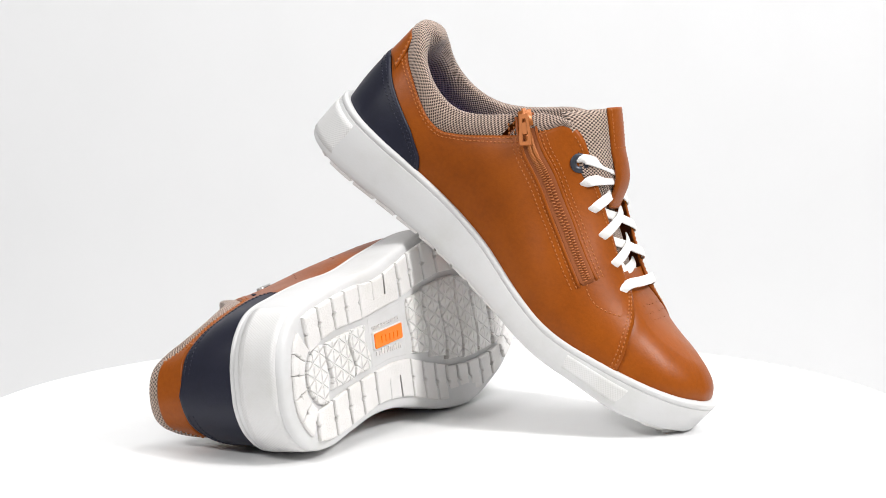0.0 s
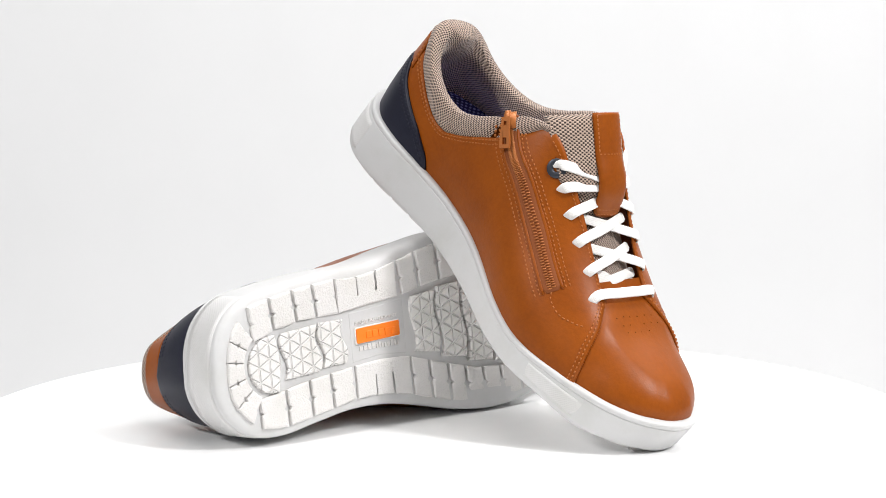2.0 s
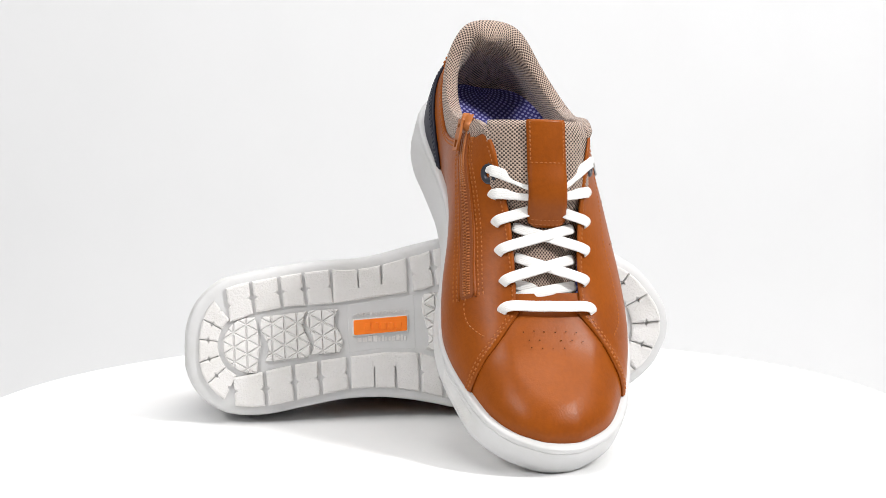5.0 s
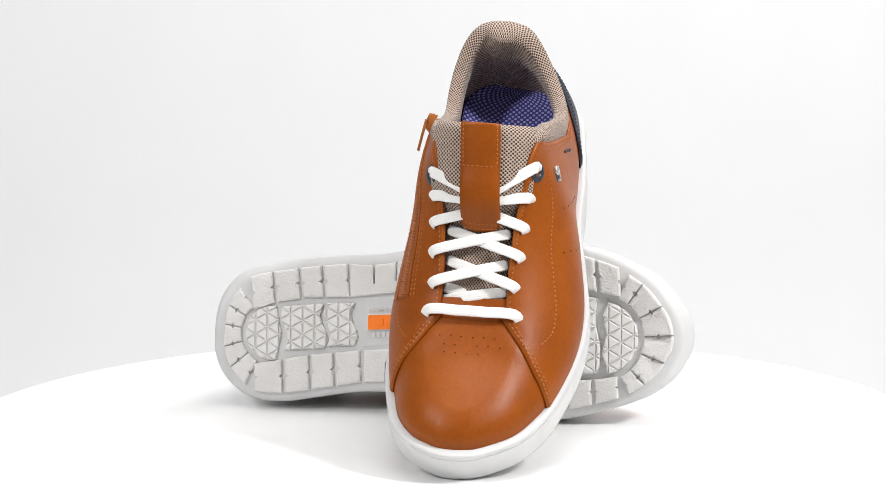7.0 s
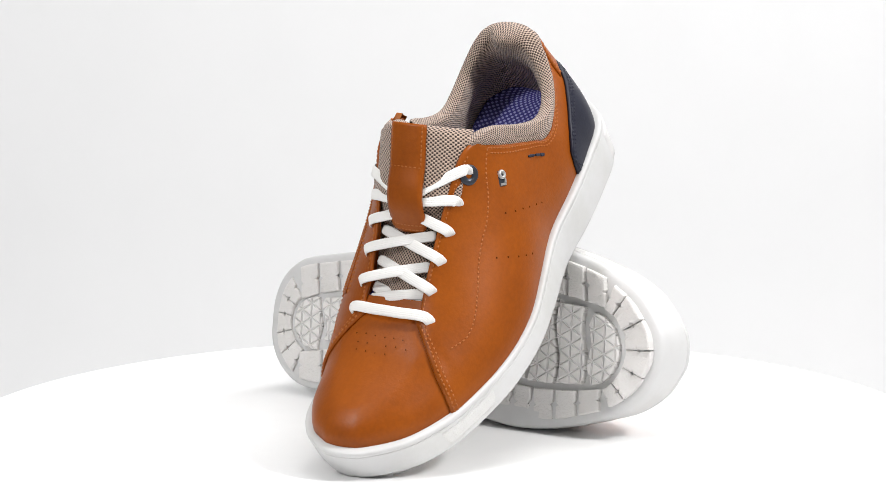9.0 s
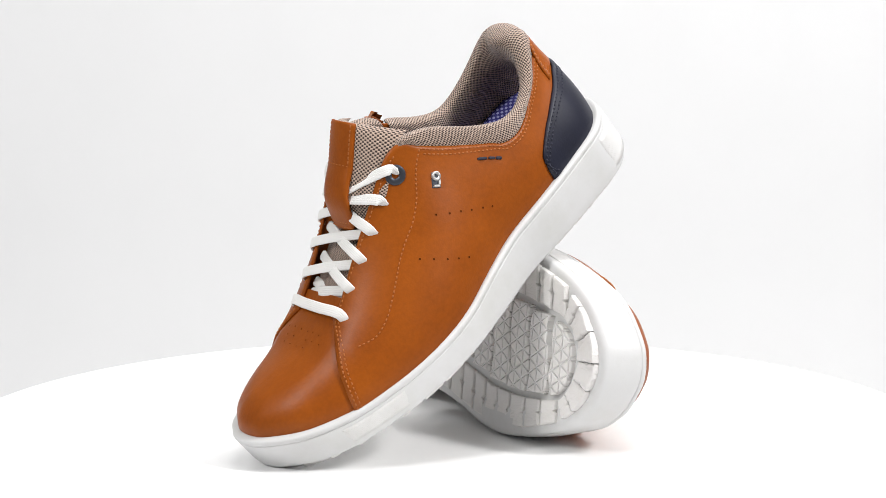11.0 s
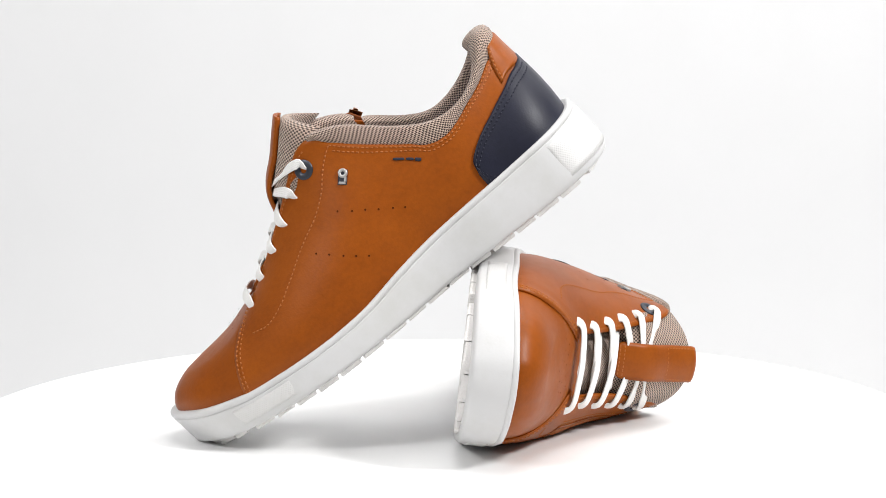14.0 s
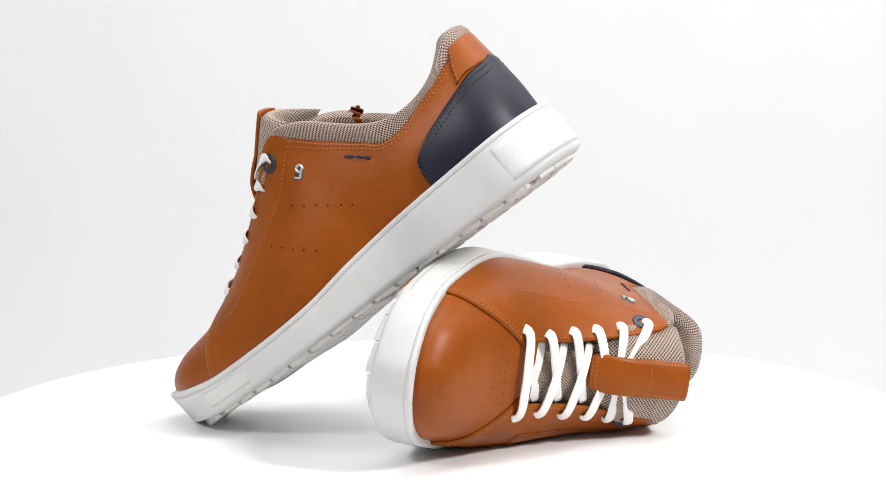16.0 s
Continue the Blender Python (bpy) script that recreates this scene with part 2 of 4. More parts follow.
# ribs of the upper: where each one ends at the top, by the place of its foot along the sole
TOP_OUTER = [(0.0185, 0.0245, -0.0100, 0.0962), (0.0280, 0.0315, 0.0065, 0.0942), (0.0420, 0.0435, 0.0175, 0.0818), (0.0600, 0.0600, 0.0260, 0.0755),
             (0.0800, 0.0785, 0.0305, 0.0775), (0.1000, 0.0980, 0.0295, 0.0895), (0.1200, 0.1180, 0.0280, 0.1065), (0.1400, 0.1375, 0.0255, 0.1135),
             (0.1550, 0.1490, 0.0225, 0.1105), (0.1700, 0.1620, 0.0200, 0.1000), (0.1850, 0.1750, 0.0182, 0.0900), (0.2000, 0.1880, 0.0172, 0.0805),
             (0.2150, 0.2005, 0.0168, 0.0715), (0.2300, 0.2130, 0.0172, 0.0632), (0.2400, 0.2212, 0.0176, 0.0588), (0.2442, 0.2168, 0.0090, 0.0612),
             (0.2470, 0.2165, -0.0010, 0.0614), (0.2560, 0.2305, -0.0010, 0.0562), (0.2700, 0.2400, -0.0010, 0.0534), (0.2960, 0.2530, -0.0010, 0.0516)]
TOP_INNER = [(0.0185, 0.0245, -0.0100, 0.0962), (0.0280, 0.0315, -0.0260, 0.0938), (0.0420, 0.0435, -0.0330, 0.0835), (0.0600, 0.0600, -0.0355, 0.0755),
             (0.0800, 0.0785, -0.0350, 0.0738), (0.1000, 0.0980, -0.0350, 0.0850), (0.1200, 0.1180, -0.0325, 0.1035), (0.1400, 0.1375, -0.0300, 0.1125),
             (0.1550, 0.1490, -0.0275, 0.1095), (0.1700, 0.1620, -0.0238, 0.0990), (0.1850, 0.1750, -0.0208, 0.0892), (0.2000, 0.1880, -0.0190, 0.0798),
             (0.2150, 0.2005, -0.0180, 0.0708), (0.2300, 0.2130, -0.0178, 0.0626), (0.2400, 0.2212, -0.0178, 0.0580), (0.2442, 0.2168, -0.0100, 0.0610),
             (0.2470, 0.2165, -0.0010, 0.0614), (0.2560, 0.2305, -0.0010, 0.0562), (0.2700, 0.2400, -0.0010, 0.0534), (0.2960, 0.2530, -0.0010, 0.0516)]
RIBS = {}
for side, table in ((1, TOP_OUTER), (-1, TOP_INNER)):
    base2 = SIDE[side]
    d = np.gradient(base2, axis=0)
    d /= np.linalg.norm(d, axis=1, keepdims=True)
    out = np.stack([-d[:, 1], d[:, 0]], -1) * side
    out[0], out[-1] = (-1, 0), (1, 0)
    foot2 = base2 - out * interp([(0.0, 0.0078), (0.03, 0.0080), (0.07, 0.0070), (0.12, 0.0062), (0.2, 0.0047), (0.25, 0.0042), (0.3, 0.0052)], base2[:, 0])[:, None]
    feet = np.concatenate([foot2, (sole_top(foot2[:, 0], side) - 0.003)[:, None]], 1)
    t = np.asarray(table)
    c = spline(t, 600)
    key = np.clip(foot2[:, 0], t[0, 0], t[-1, 0])
    # near the heel and the toe the feet bunch in x, so key those ends by the way along the outline
    tops = np.stack([np.interp(key, c[:, 0], c[:, k]) for k in (1, 2, 3)], -1)
    for a, b, lo in ((0.0, 0.10, True), (0.93, 1.0, False)):
        sel = (US >= a) & (US <= b)
        edge = tops[np.argmin(abs(US - (b if lo else a)))]
        end = t[0, 1:] if lo else t[-1, 1:]
        w = ((US[sel] - a) / (b - a))[:, None]
        w = w if lo else 1 - w
        mixed = end + (edge - end) * (w * w if lo else w)
        mixed[:, 1] = end[1] + (edge[1] - end[1]) * np.sin(w[:, 0] * math.pi / 2)
        tops[sel] = mixed
    for k in range(3):
        pad = np.pad(tops[:, k], 8, mode="edge")
        sm = np.convolve(pad, np.ones(17) / 17, mode="valid")
        tops[3:-3, k] = sm[3:-3]
    out3 = np.concatenate([out, np.zeros((NS, 1))], 1)
    RIBS[side] = (feet, tops, out3)


def upper(side, u, v, off=0.0):
    """Points of the upper: u from heel to toe along one side, v from the sole up to the rim; off: metres out from the surface."""
    u, v = np.broadcast_arrays(np.asarray(u, float), np.asarray(v, float))

    def at(u, v):
        feet, tops, out = (np.stack([np.interp(u, US, a[:, k]) for k in range(3)], -1) for a in RIBS[side])
        x = feet[..., :1]
        h = tops[..., 2:] - feet[..., 2:]
        run = tops - feet
        run[..., 2] = 0
        k1 = interp([(0.13, 0.42), (0.19, 0.44), (0.24, 0.48), (0.275, 0.58), (0.3, 0.66)], x)
        r1 = interp([(0.15, 0.0), (0.19, 0.06), (0.235, 0.10), (0.27, 0.04), (0.295, 0.0)], x)
        d2 = interp([(0.13, 0.34), (0.18, 0.25), (0.23, 0.14), (0.243, 0.10), (0.2485, 0.0), (0.295, -0.01)], x)
        k2 = interp([(0.13, 0.0), (0.18, 0.18), (0.235, 0.38), (0.2485, 0.54), (0.275, 0.60), (0.295, 0.64)], x)
        bulge = smooth_interp([(0, 0.001), (0.03, 0.0020), (0.08, 0.0035), (0.12, 0.0055 if side > 0 else 0.0130), (0.16, 0.0060 if side > 0 else 0.0130), (0.20, 0.0055 if side > 0 else 0.0105), (0.24, 0.0035), (0.3, 0.0015)], x)
        up = np.zeros_like(run)
        up[..., 2] = 1
        p1 = feet + up * h * k1 + run * r1 + out * bulge
        p2 = tops - up * h * d2 - run * k2 + out * bulge * (0.55 if side > 0 else 0.8)
        w = v[..., None]
        return (1 - w) ** 3 * feet + 3 * (1 - w) ** 2 * w * p1 + 3 * (1 - w) * w * w * p2 + w**3 * tops

    P = at(u, v)
    if np.any(off):
        e = 0.004
        du = at(np.clip(u + e, 0, 1), v) - at(np.clip(u - e, 0, 1), v)
        vv = np.clip(v, 0.004, 0.996)
        dv = at(u, vv + e) - at(u, vv - e)
        n = np.cross(dv, du) * side
        n /= np.linalg.norm(n, axis=-1, keepdims=True) + 1e-12
        P = P + n * np.asarray(off)[..., None]
    P[..., 2] -= unbent(P[..., 0])
    return P


GU, GV = np.meshgrid(np.linspace(0, 1, 500), np.linspace(0, 1, 160), indexing="ij")
GRID = {s: upper(s, GU, GV) for s in (1, -1)}


def uv_at(side, x, z):
    d = (GRID[side][..., 0] - x) ** 2 + (GRID[side][..., 2] - z) ** 2
    i = np.unravel_index(np.argmin(d), d.shape)
    return GU[i], GV[i]


def uv_line(side, points, n):
    """A curve over the upper from (x, z) of its side view; a pair ("heel", z) stands on the back seam."""
    got = []
    for x, z in points:
        if x == "heel":
            got.append((0.0, GV[0, np.argmin(abs(GRID[side][0, :, 2] - z))]))
        else:
            got.append(uv_at(side, x, z))
    return spline(got, n)


# ---- building of parts ----
MIRROR = [1]


def part(name, verts, faces, mat, parent, label="", smooth=True, uvs=None):
    """One mesh under a thing or a part, on the shoe's own axes; the right shoe is the left one mirrored."""
    v = np.asarray(verts, float).reshape(-1, 3) * (1, MIRROR[0], 1)
    if MIRROR[0] < 0:
        faces = [tuple(reversed(f)) for f in faces]
    ob = mesh_object(name, v, faces, mat, smooth, uvs)
    ob.parent = parent
    if label:
        tagged(ob, label)
    return ob


def grid_faces(r, c, start=0, flip=False, wrap=False):
    out = []
    for i in range(r - 1):
        for j in range(c if wrap else c - 1):
            k = (j + 1) % c
            f = (start + i * c + j, start + i * c + k, start + (i + 1) * c + k, start + (i + 1) * c + j)
            out.append(tuple(reversed(f)) if flip else f)
    return out


def lengths(P):
    """Metres along the rows and the columns of a grid of points, for the weave."""
    a = np.linalg.norm(np.diff(P, axis=1), axis=-1).mean(0)
    b = np.linalg.norm(np.diff(P, axis=0), axis=-1).mean(1)
    u, v = np.concatenate([[0], np.cumsum(a)]), np.concatenate([[0], np.cumsum(b)])
    return np.stack(np.meshgrid(u, v), -1).reshape(-1, 2)


def sheet(front, back):
    """A closed sheet between two grids of points that run alike."""
    r, c = front.shape[:2]
    n = r * c
    ring = [(0, j) for j in range(c)] + [(i, c - 1) for i in range(1, r)] + [(r - 1, j) for j in range(c - 2, -1, -1)] + [(i, 0) for i in range(r - 2, 0, -1)]
    verts = np.concatenate([front.reshape(-1, 3), back.reshape(-1, 3)])
    faces = grid_faces(r, c) + grid_faces(r, c, n, True)
    for (i, j), (k, l) in zip(ring, ring[1:] + ring[:1]):
        faces.append((k * c + l, i * c + j, n + i * c + j, n + k * c + l))
    return verts, faces, np.concatenate([lengths(front)] * 2)


def outward(front, verts, faces):
    """Turns the faces so that they look away from the shoe's inside."""
    P = front
    n = np.cross(P[0, 1] - P[0, 0], P[1, 0] - P[0, 0]) + np.cross(P[-1, -1] - P[-1, -2], P[-1, -1] - P[-2, -1])
    mid = P[P.shape[0] // 2, P.shape[1] // 2]
    n = np.cross(P[P.shape[0] // 2, P.shape[1] // 2 + 1] - mid, P[P.shape[0] // 2 + 1, P.shape[1] // 2] - mid)
    away = mid - np.array([np.clip(mid[0], 0.05, 0.24), -0.002, 0.025])
    return faces if np.dot(n, away) > 0 else [tuple(reversed(f)) for f in faces]


def panel(name, side, U, V, off, thick, mat, parent, label="", edge=0.0006, puff=0.0):
    """A sheet that lies on the upper over grids U, V, with a slightly rolled edge. side may be an array of signs over the grid's columns."""
    r, c = U.shape
    drop = np.zeros((r, c))
    drop[0], drop[-1], drop[:, 0], drop[:, -1] = edge, edge, edge, edge
    bulge = puff * np.sin(np.linspace(0, math.pi, r))[:, None] * np.ones((1, c))

    def pts(o):
        if np.ndim(side) == 0:
            return upper(side, U, V, o)
        both = {s: upper(s, U, V, o) for s in (1, -1)}
        return np.where((np.asarray(side) > 0)[None, :, None], both[1], both[-1])

    front = pts(off - drop + bulge)
    back = pts(np.full((r, c), off - thick))
    verts, faces, uvs = sheet(front, back)
    return part(name, verts, outward(front, verts, faces), mat, parent, label, uvs=uvs)


def band(name, points, normals, width, thick, mat, parent, label="", round_ends=True):
    """A flat ribbon with rounded edges along points, lying across the normals."""
    P, N = np.asarray(points, float), np.asarray(normals, float)
    T = np.gradient(P, axis=0)
    T /= np.linalg.norm(T, axis=1, keepdims=True)
    N = N - (N * T).sum(1, keepdims=True) * T
    N /= np.linalg.norm(N, axis=1, keepdims=True)
    S = np.cross(T, N)
    k = 12
    a = np.linspace(0, 2 * math.pi, k, endpoint=False)
    ca, sa = np.sign(np.cos(a)) * abs(np.cos(a)) ** 0.55, np.sign(np.sin(a)) * abs(np.sin(a)) ** 0.6
    n = len(P)
    w = np.full(n, width / 2)
    if round_ends:
        w[0] *= 0.72
        w[-1] *= 0.72
    R = P[:, None] + S[:, None] * (w[:, None] * ca)[..., None] + N[:, None] * (thick / 2 * sa)[None, :, None]
    faces = grid_faces(n, k, 0, True, True) + [tuple(range(k)), tuple(reversed(range((n - 1) * k, n * k)))]
    L = np.concatenate([[0], np.cumsum(np.linalg.norm(np.diff(P, axis=0), axis=1))])
    uvs = np.stack([np.repeat(L, k), np.tile(ca * width / 2, n)], -1)
    return part(name, R.reshape(-1, 3), faces, mat, parent, label, uvs=uvs)


def box_mesh(centre, ax, ay, az):
    """A small pillow-edged block: half axes ax, ay along the surface and az out of it."""
    c, ax, ay, az = (np.asarray(v, float) for v in (centre, ax, ay, az))
    low = [c + i * ax + j * ay - az for i, j in ((-1, -1), (1, -1), (1, 1), (-1, 1))]
    top = [c + 0.72 * i * ax + 0.62 * j * ay + az for i, j in ((-1, -1), (1, -1), (1, 1), (-1, 1))]
    f = [(4, 5, 6, 7)] + [(i, (i + 1) % 4, 4 + (i + 1) % 4, 4 + i) for i in range(4)]
    return low + top, f


def stitches(name, side, uv, off, mat, parent, pitch=0.0026, size=0.00050, label=""):
    """A row of separate thread stitches along a curve over the upper, as one seam."""
    P = upper(side, uv[:, 0], uv[:, 1], np.full(len(uv), off - 0.0002))
    Q = upper(side, uv[:, 0], uv[:, 1], np.full(len(uv), off + 0.001))
    L = np.concatenate([[0], np.cumsum(np.linalg.norm(np.diff(P, axis=0), axis=1))])
    n = max(2, int(L[-1] / pitch))
    verts, faces = [], []
    for s in (np.arange(n) + 0.5) / n * L[-1]:
        at = lambda A, q: np.array([np.interp(q, L, A[:, k]) for k in range(3)])
        c, nrm = at(P, s), at(Q, s) - at(P, s)
        nrm /= np.linalg.norm(nrm)
        t = at(P, min(s + 0.0006, L[-1])) - at(P, max(s - 0.0006, 0))
        t /= np.linalg.norm(t) + 1e-12
        v, f = box_mesh(c, t * pitch * 0.34, np.cross(nrm, t) * size, nrm * 0.00045)
        faces += [tuple(len(verts) + i for i in q) for q in f]
        verts += v
    return part(name, verts, faces, mat, parent, label)


# ---- the shoe ----
def ux(side, x):
    """The place along a side whose foot stands at x."""
    f = RIBS[side][0]
    return float(np.interp(x, f[:, 0], US))


def coons(bottom, top, left, right, r, c):
    """A grid over (u, v) that fills four boundary curves; bottom and top run the same way."""
    b, t = spline(bottom, c), spline(top, c)
    l, g = spline(left, r), spline(right, r)
    s, w = np.linspace(0, 1, c)[None, :, None], np.linspace(0, 1, r)[:, None, None]
    G = (1 - w) * b[None] + w * t[None] + (1 - s) * l[:, None] + s * g[:, None]
    G -= (1 - s) * (1 - w) * b[0] + s * (1 - w) * b[-1] + (1 - s) * w * t[0] + s * w * t[-1]
    return G[..., 0], np.clip(G[..., 1], 0, 1)


RIM = {1: [("heel", 0.0885), (0.0270, 0.0830), (0.0441, 0.0780), (0.0549, 0.0745), (0.0677, 0.0692), (0.0772, 0.0676), (0.0876, 0.0699), (0.0949, 0.0759), (0.1049, 0.0837), (0.1149, 0.0914), (0.1241, 0.0995), (0.1305, 0.1060)],
       -1: [("heel", 0.0885), (0.0270, 0.0825), (0.0357, 0.0778), (0.0466, 0.0718), (0.0590, 0.0650), (0.0709, 0.0602), (0.0793, 0.0600), (0.0873, 0.0639), (0.1012, 0.0746), (0.1146, 0.0855), (0.1235, 0.0945), (0.1300, 0.1025)]}
SEAM = {1: [(0.2496, 0.0350), (0.2446, 0.0436), (0.2375, 0.0505)], -1: [(0.2475, 0.0320), (0.2425, 0.0420), (0.2362, 0.0500)]}
COUNTER = {1: [("heel", 0.0745), (0.0229, 0.0712), (0.0336, 0.0672), (0.0453, 0.0622), (0.0571, 0.0576), (0.0667, 0.0531)],
           -1: [("heel", 0.0745), (0.0245, 0.0715), (0.0350, 0.0650), (0.0474, 0.0575), (0.0622, 0.0500), (0.0720, 0.0442)]}
COUNTER_FRONT = {1: [(0.0667, 0.0531), (0.0729, 0.0480), (0.0753, 0.0400)], -1: [(0.0720, 0.0442), (0.0785, 0.0395), (0.0820, 0.0350)]}
TAB_SIDE = {1: [(0.0355, 0.0685), (0.0340, 0.0785), (0.0305, 0.0885)], -1: [(0.0345, 0.0685), (0.0330, 0.0780), (0.0300, 0.0880)]}
HOLES = {1: [(0.2208, 0.0570), (0.2065, 0.0653), (0.1915, 0.0733), (0.1778, 0.0813), (0.1637, 0.0905), (0.1492, 0.1003)],
         -1: [(0.2207, 0.0558), (0.2063, 0.0638), (0.1913, 0.0717), (0.1770, 0.0797), (0.1645, 0.0885), (0.1545, 0.0978)]}


def undercut(x):
    """How far the sole's wall draws in towards the tread round the toe."""
    return 0.0032 * np.clip((np.asarray(x) - 0.262) / 0.038, 0, 1)


def midsole(shoe):
    base, nrm = loop(0.0)
    n = len(base)
    x = base[:, 0]
    sides = np.where(np.arange(n) < n // 2, 1, -1)
    low, top = sole_low(x, sides), sole_top(x, sides)
    rows = [(0.0100, -0.0010, 0), (0.0060, -0.0009, 0), (0.0034, -0.0005, 0), (0.0016, 0.0002, 0), (0.0006, 0.0012, 0), (0.0002, 0.0026, 0), (0.0, 0.0060, 0), (0.0002, 0.0, 0.50), (0.0003, -0.0042, 1),
            (0.0004, -0.0038, 1), (0.0008, -0.0036, 1), (0.0008, -0.0033, 1), (0.0004, -0.0031, 1), (0.0005, -0.0013, 1), (0.0008, -0.0006, 1), (0.0014, -0.0001, 1), (0.0030, 0.0, 1), (0.0075, -0.0006, 1), (0.0135, -0.0010, 1), (0.0150, -0.0040, 1)]
    verts = []
    flare = 0.0022 * np.clip((0.036 - x) / 0.022, 0, 1)
    for inset, dz, f in rows:
        rise = np.clip(f + dz / 0.025, 0, 1)
        P = base + nrm * ((flare * (1 - 0.75 * f)) - inset - undercut(x) * (1 - rise))[:, None]
        z = low + (top - low) * f + dz
        verts.append(np.concatenate([P, z[:, None]], 1))
    # the bottom, one step higher than the rim, closed towards the middle line
    k = len(rows)
    V = np.concatenate(verts)
    faces = grid_faces(k, n, 0, True, True)
    faces.append(tuple(range(n)))
    faces.append(tuple(reversed(range((k - 1) * n, k * n))))
    part("midsole", V, faces, WHITE, shoe, "white cupsole with a fine groove under its upper edge")
    # knurled fields at the heel and beside the toe
    total = np.concatenate([[0], np.cumsum(np.linalg.norm(np.diff(base, axis=0), axis=1))])

    def field(name, index):
        hs = np.linspace(*((0.0, 0.80) if name == "heel_grip" else (0.04, 0.66)), 7)
        m = len(index)
        drop = np.zeros(m)
        drop[:2] = drop[-2:] = (0.0009, 0.0003) if m > 4 else 0
        drop[-2:] = drop[:2][::-1]
        out = (nrm[index] * ((0.00045 if name == "heel_grip" else 0.0002) - drop)[:, None])
        P = np.stack([np.concatenate([base[index] + out - nrm[index] * (undercut(x[index]) * (0.87 - 0.86 * h))[:, None] + nrm[index] * (flare[index] * interp([(0.0, 1.0), (0.18, 1.0), (0.5, 0.625), (0.86, 0.25)], 0.12 + 0.87 * h))[:, None], (low + 0.004 + (top - low - 0.0045) * h)[index, None]], 1) for h in hs])
        B = np.stack([np.concatenate([(base - nrm * 0.002)[index], (low + 0.004 + (top - low - 0.0045) * h)[index, None]], 1) for h in hs])
        v, f, uvs = sheet(P, B)
        part(name, v, outward(P, v, f), KNURL, shoe, "diamond-knurled field of the sole edge", uvs=uvs)

    i = np.arange(n)
    h = np.roll(i, n // 2)
    field("heel_grip", [j for j in h if base[j, 0] < 0.041])
    field("toe_grip", [j for j in i if base[j, 1] > 0 and 0.222 < base[j, 0] < 0.268])
    field("toe_grip", [j for j in i if base[j, 1] < 0 and 0.220 < base[j, 0] < 0.266])


def plan_block(name, corners, z0, z1, mat, shoe, bevel=0.0010, strip=False):
    """A tread block from its outline in plan (running either way round), its foot at z0 and its tread face at z1."""
    P = np.asarray(corners, float)
    area = np.sum(P[:, 0] * np.roll(P[:, 1], -1) - P[:, 1] * np.roll(P[:, 0], -1))
    if area < 0:
        P = P[::-1]
    c = P.mean(0)
    n = len(P)
    d = P - c
    q = P - d / np.linalg.norm(d, axis=1, keepdims=True) * bevel * 1.4
    z1 = np.asarray(z1) * np.ones(n)
    z0 = np.asarray(z0) * np.ones(n)
    rows = [np.c_[P, z0], np.c_[P, z1 + bevel], np.c_[P * 0.7 + q * 0.3, z1 + 0.3 * bevel], np.c_[q, z1]]
    faces = grid_faces(4, n, 0, True, True)
    if strip:
        faces += [(3 * n + k + 1, 3 * n + k, 4 * n - 1 - k, 4 * n - 2 - k) for k in range(n // 2 - 1)]
    else:
        faces.append(tuple(reversed(range(3 * n, 4 * n))))
    return part(name, np.concatenate(rows), faces, mat, shoe, smooth=False)


RIM_PLAN = np.concatenate([SIDE[1], SIDE[-1]])


def half_width(side, x):
    c = SIDE[side]
    return np.interp(x, c[:, 0], c[:, 1])


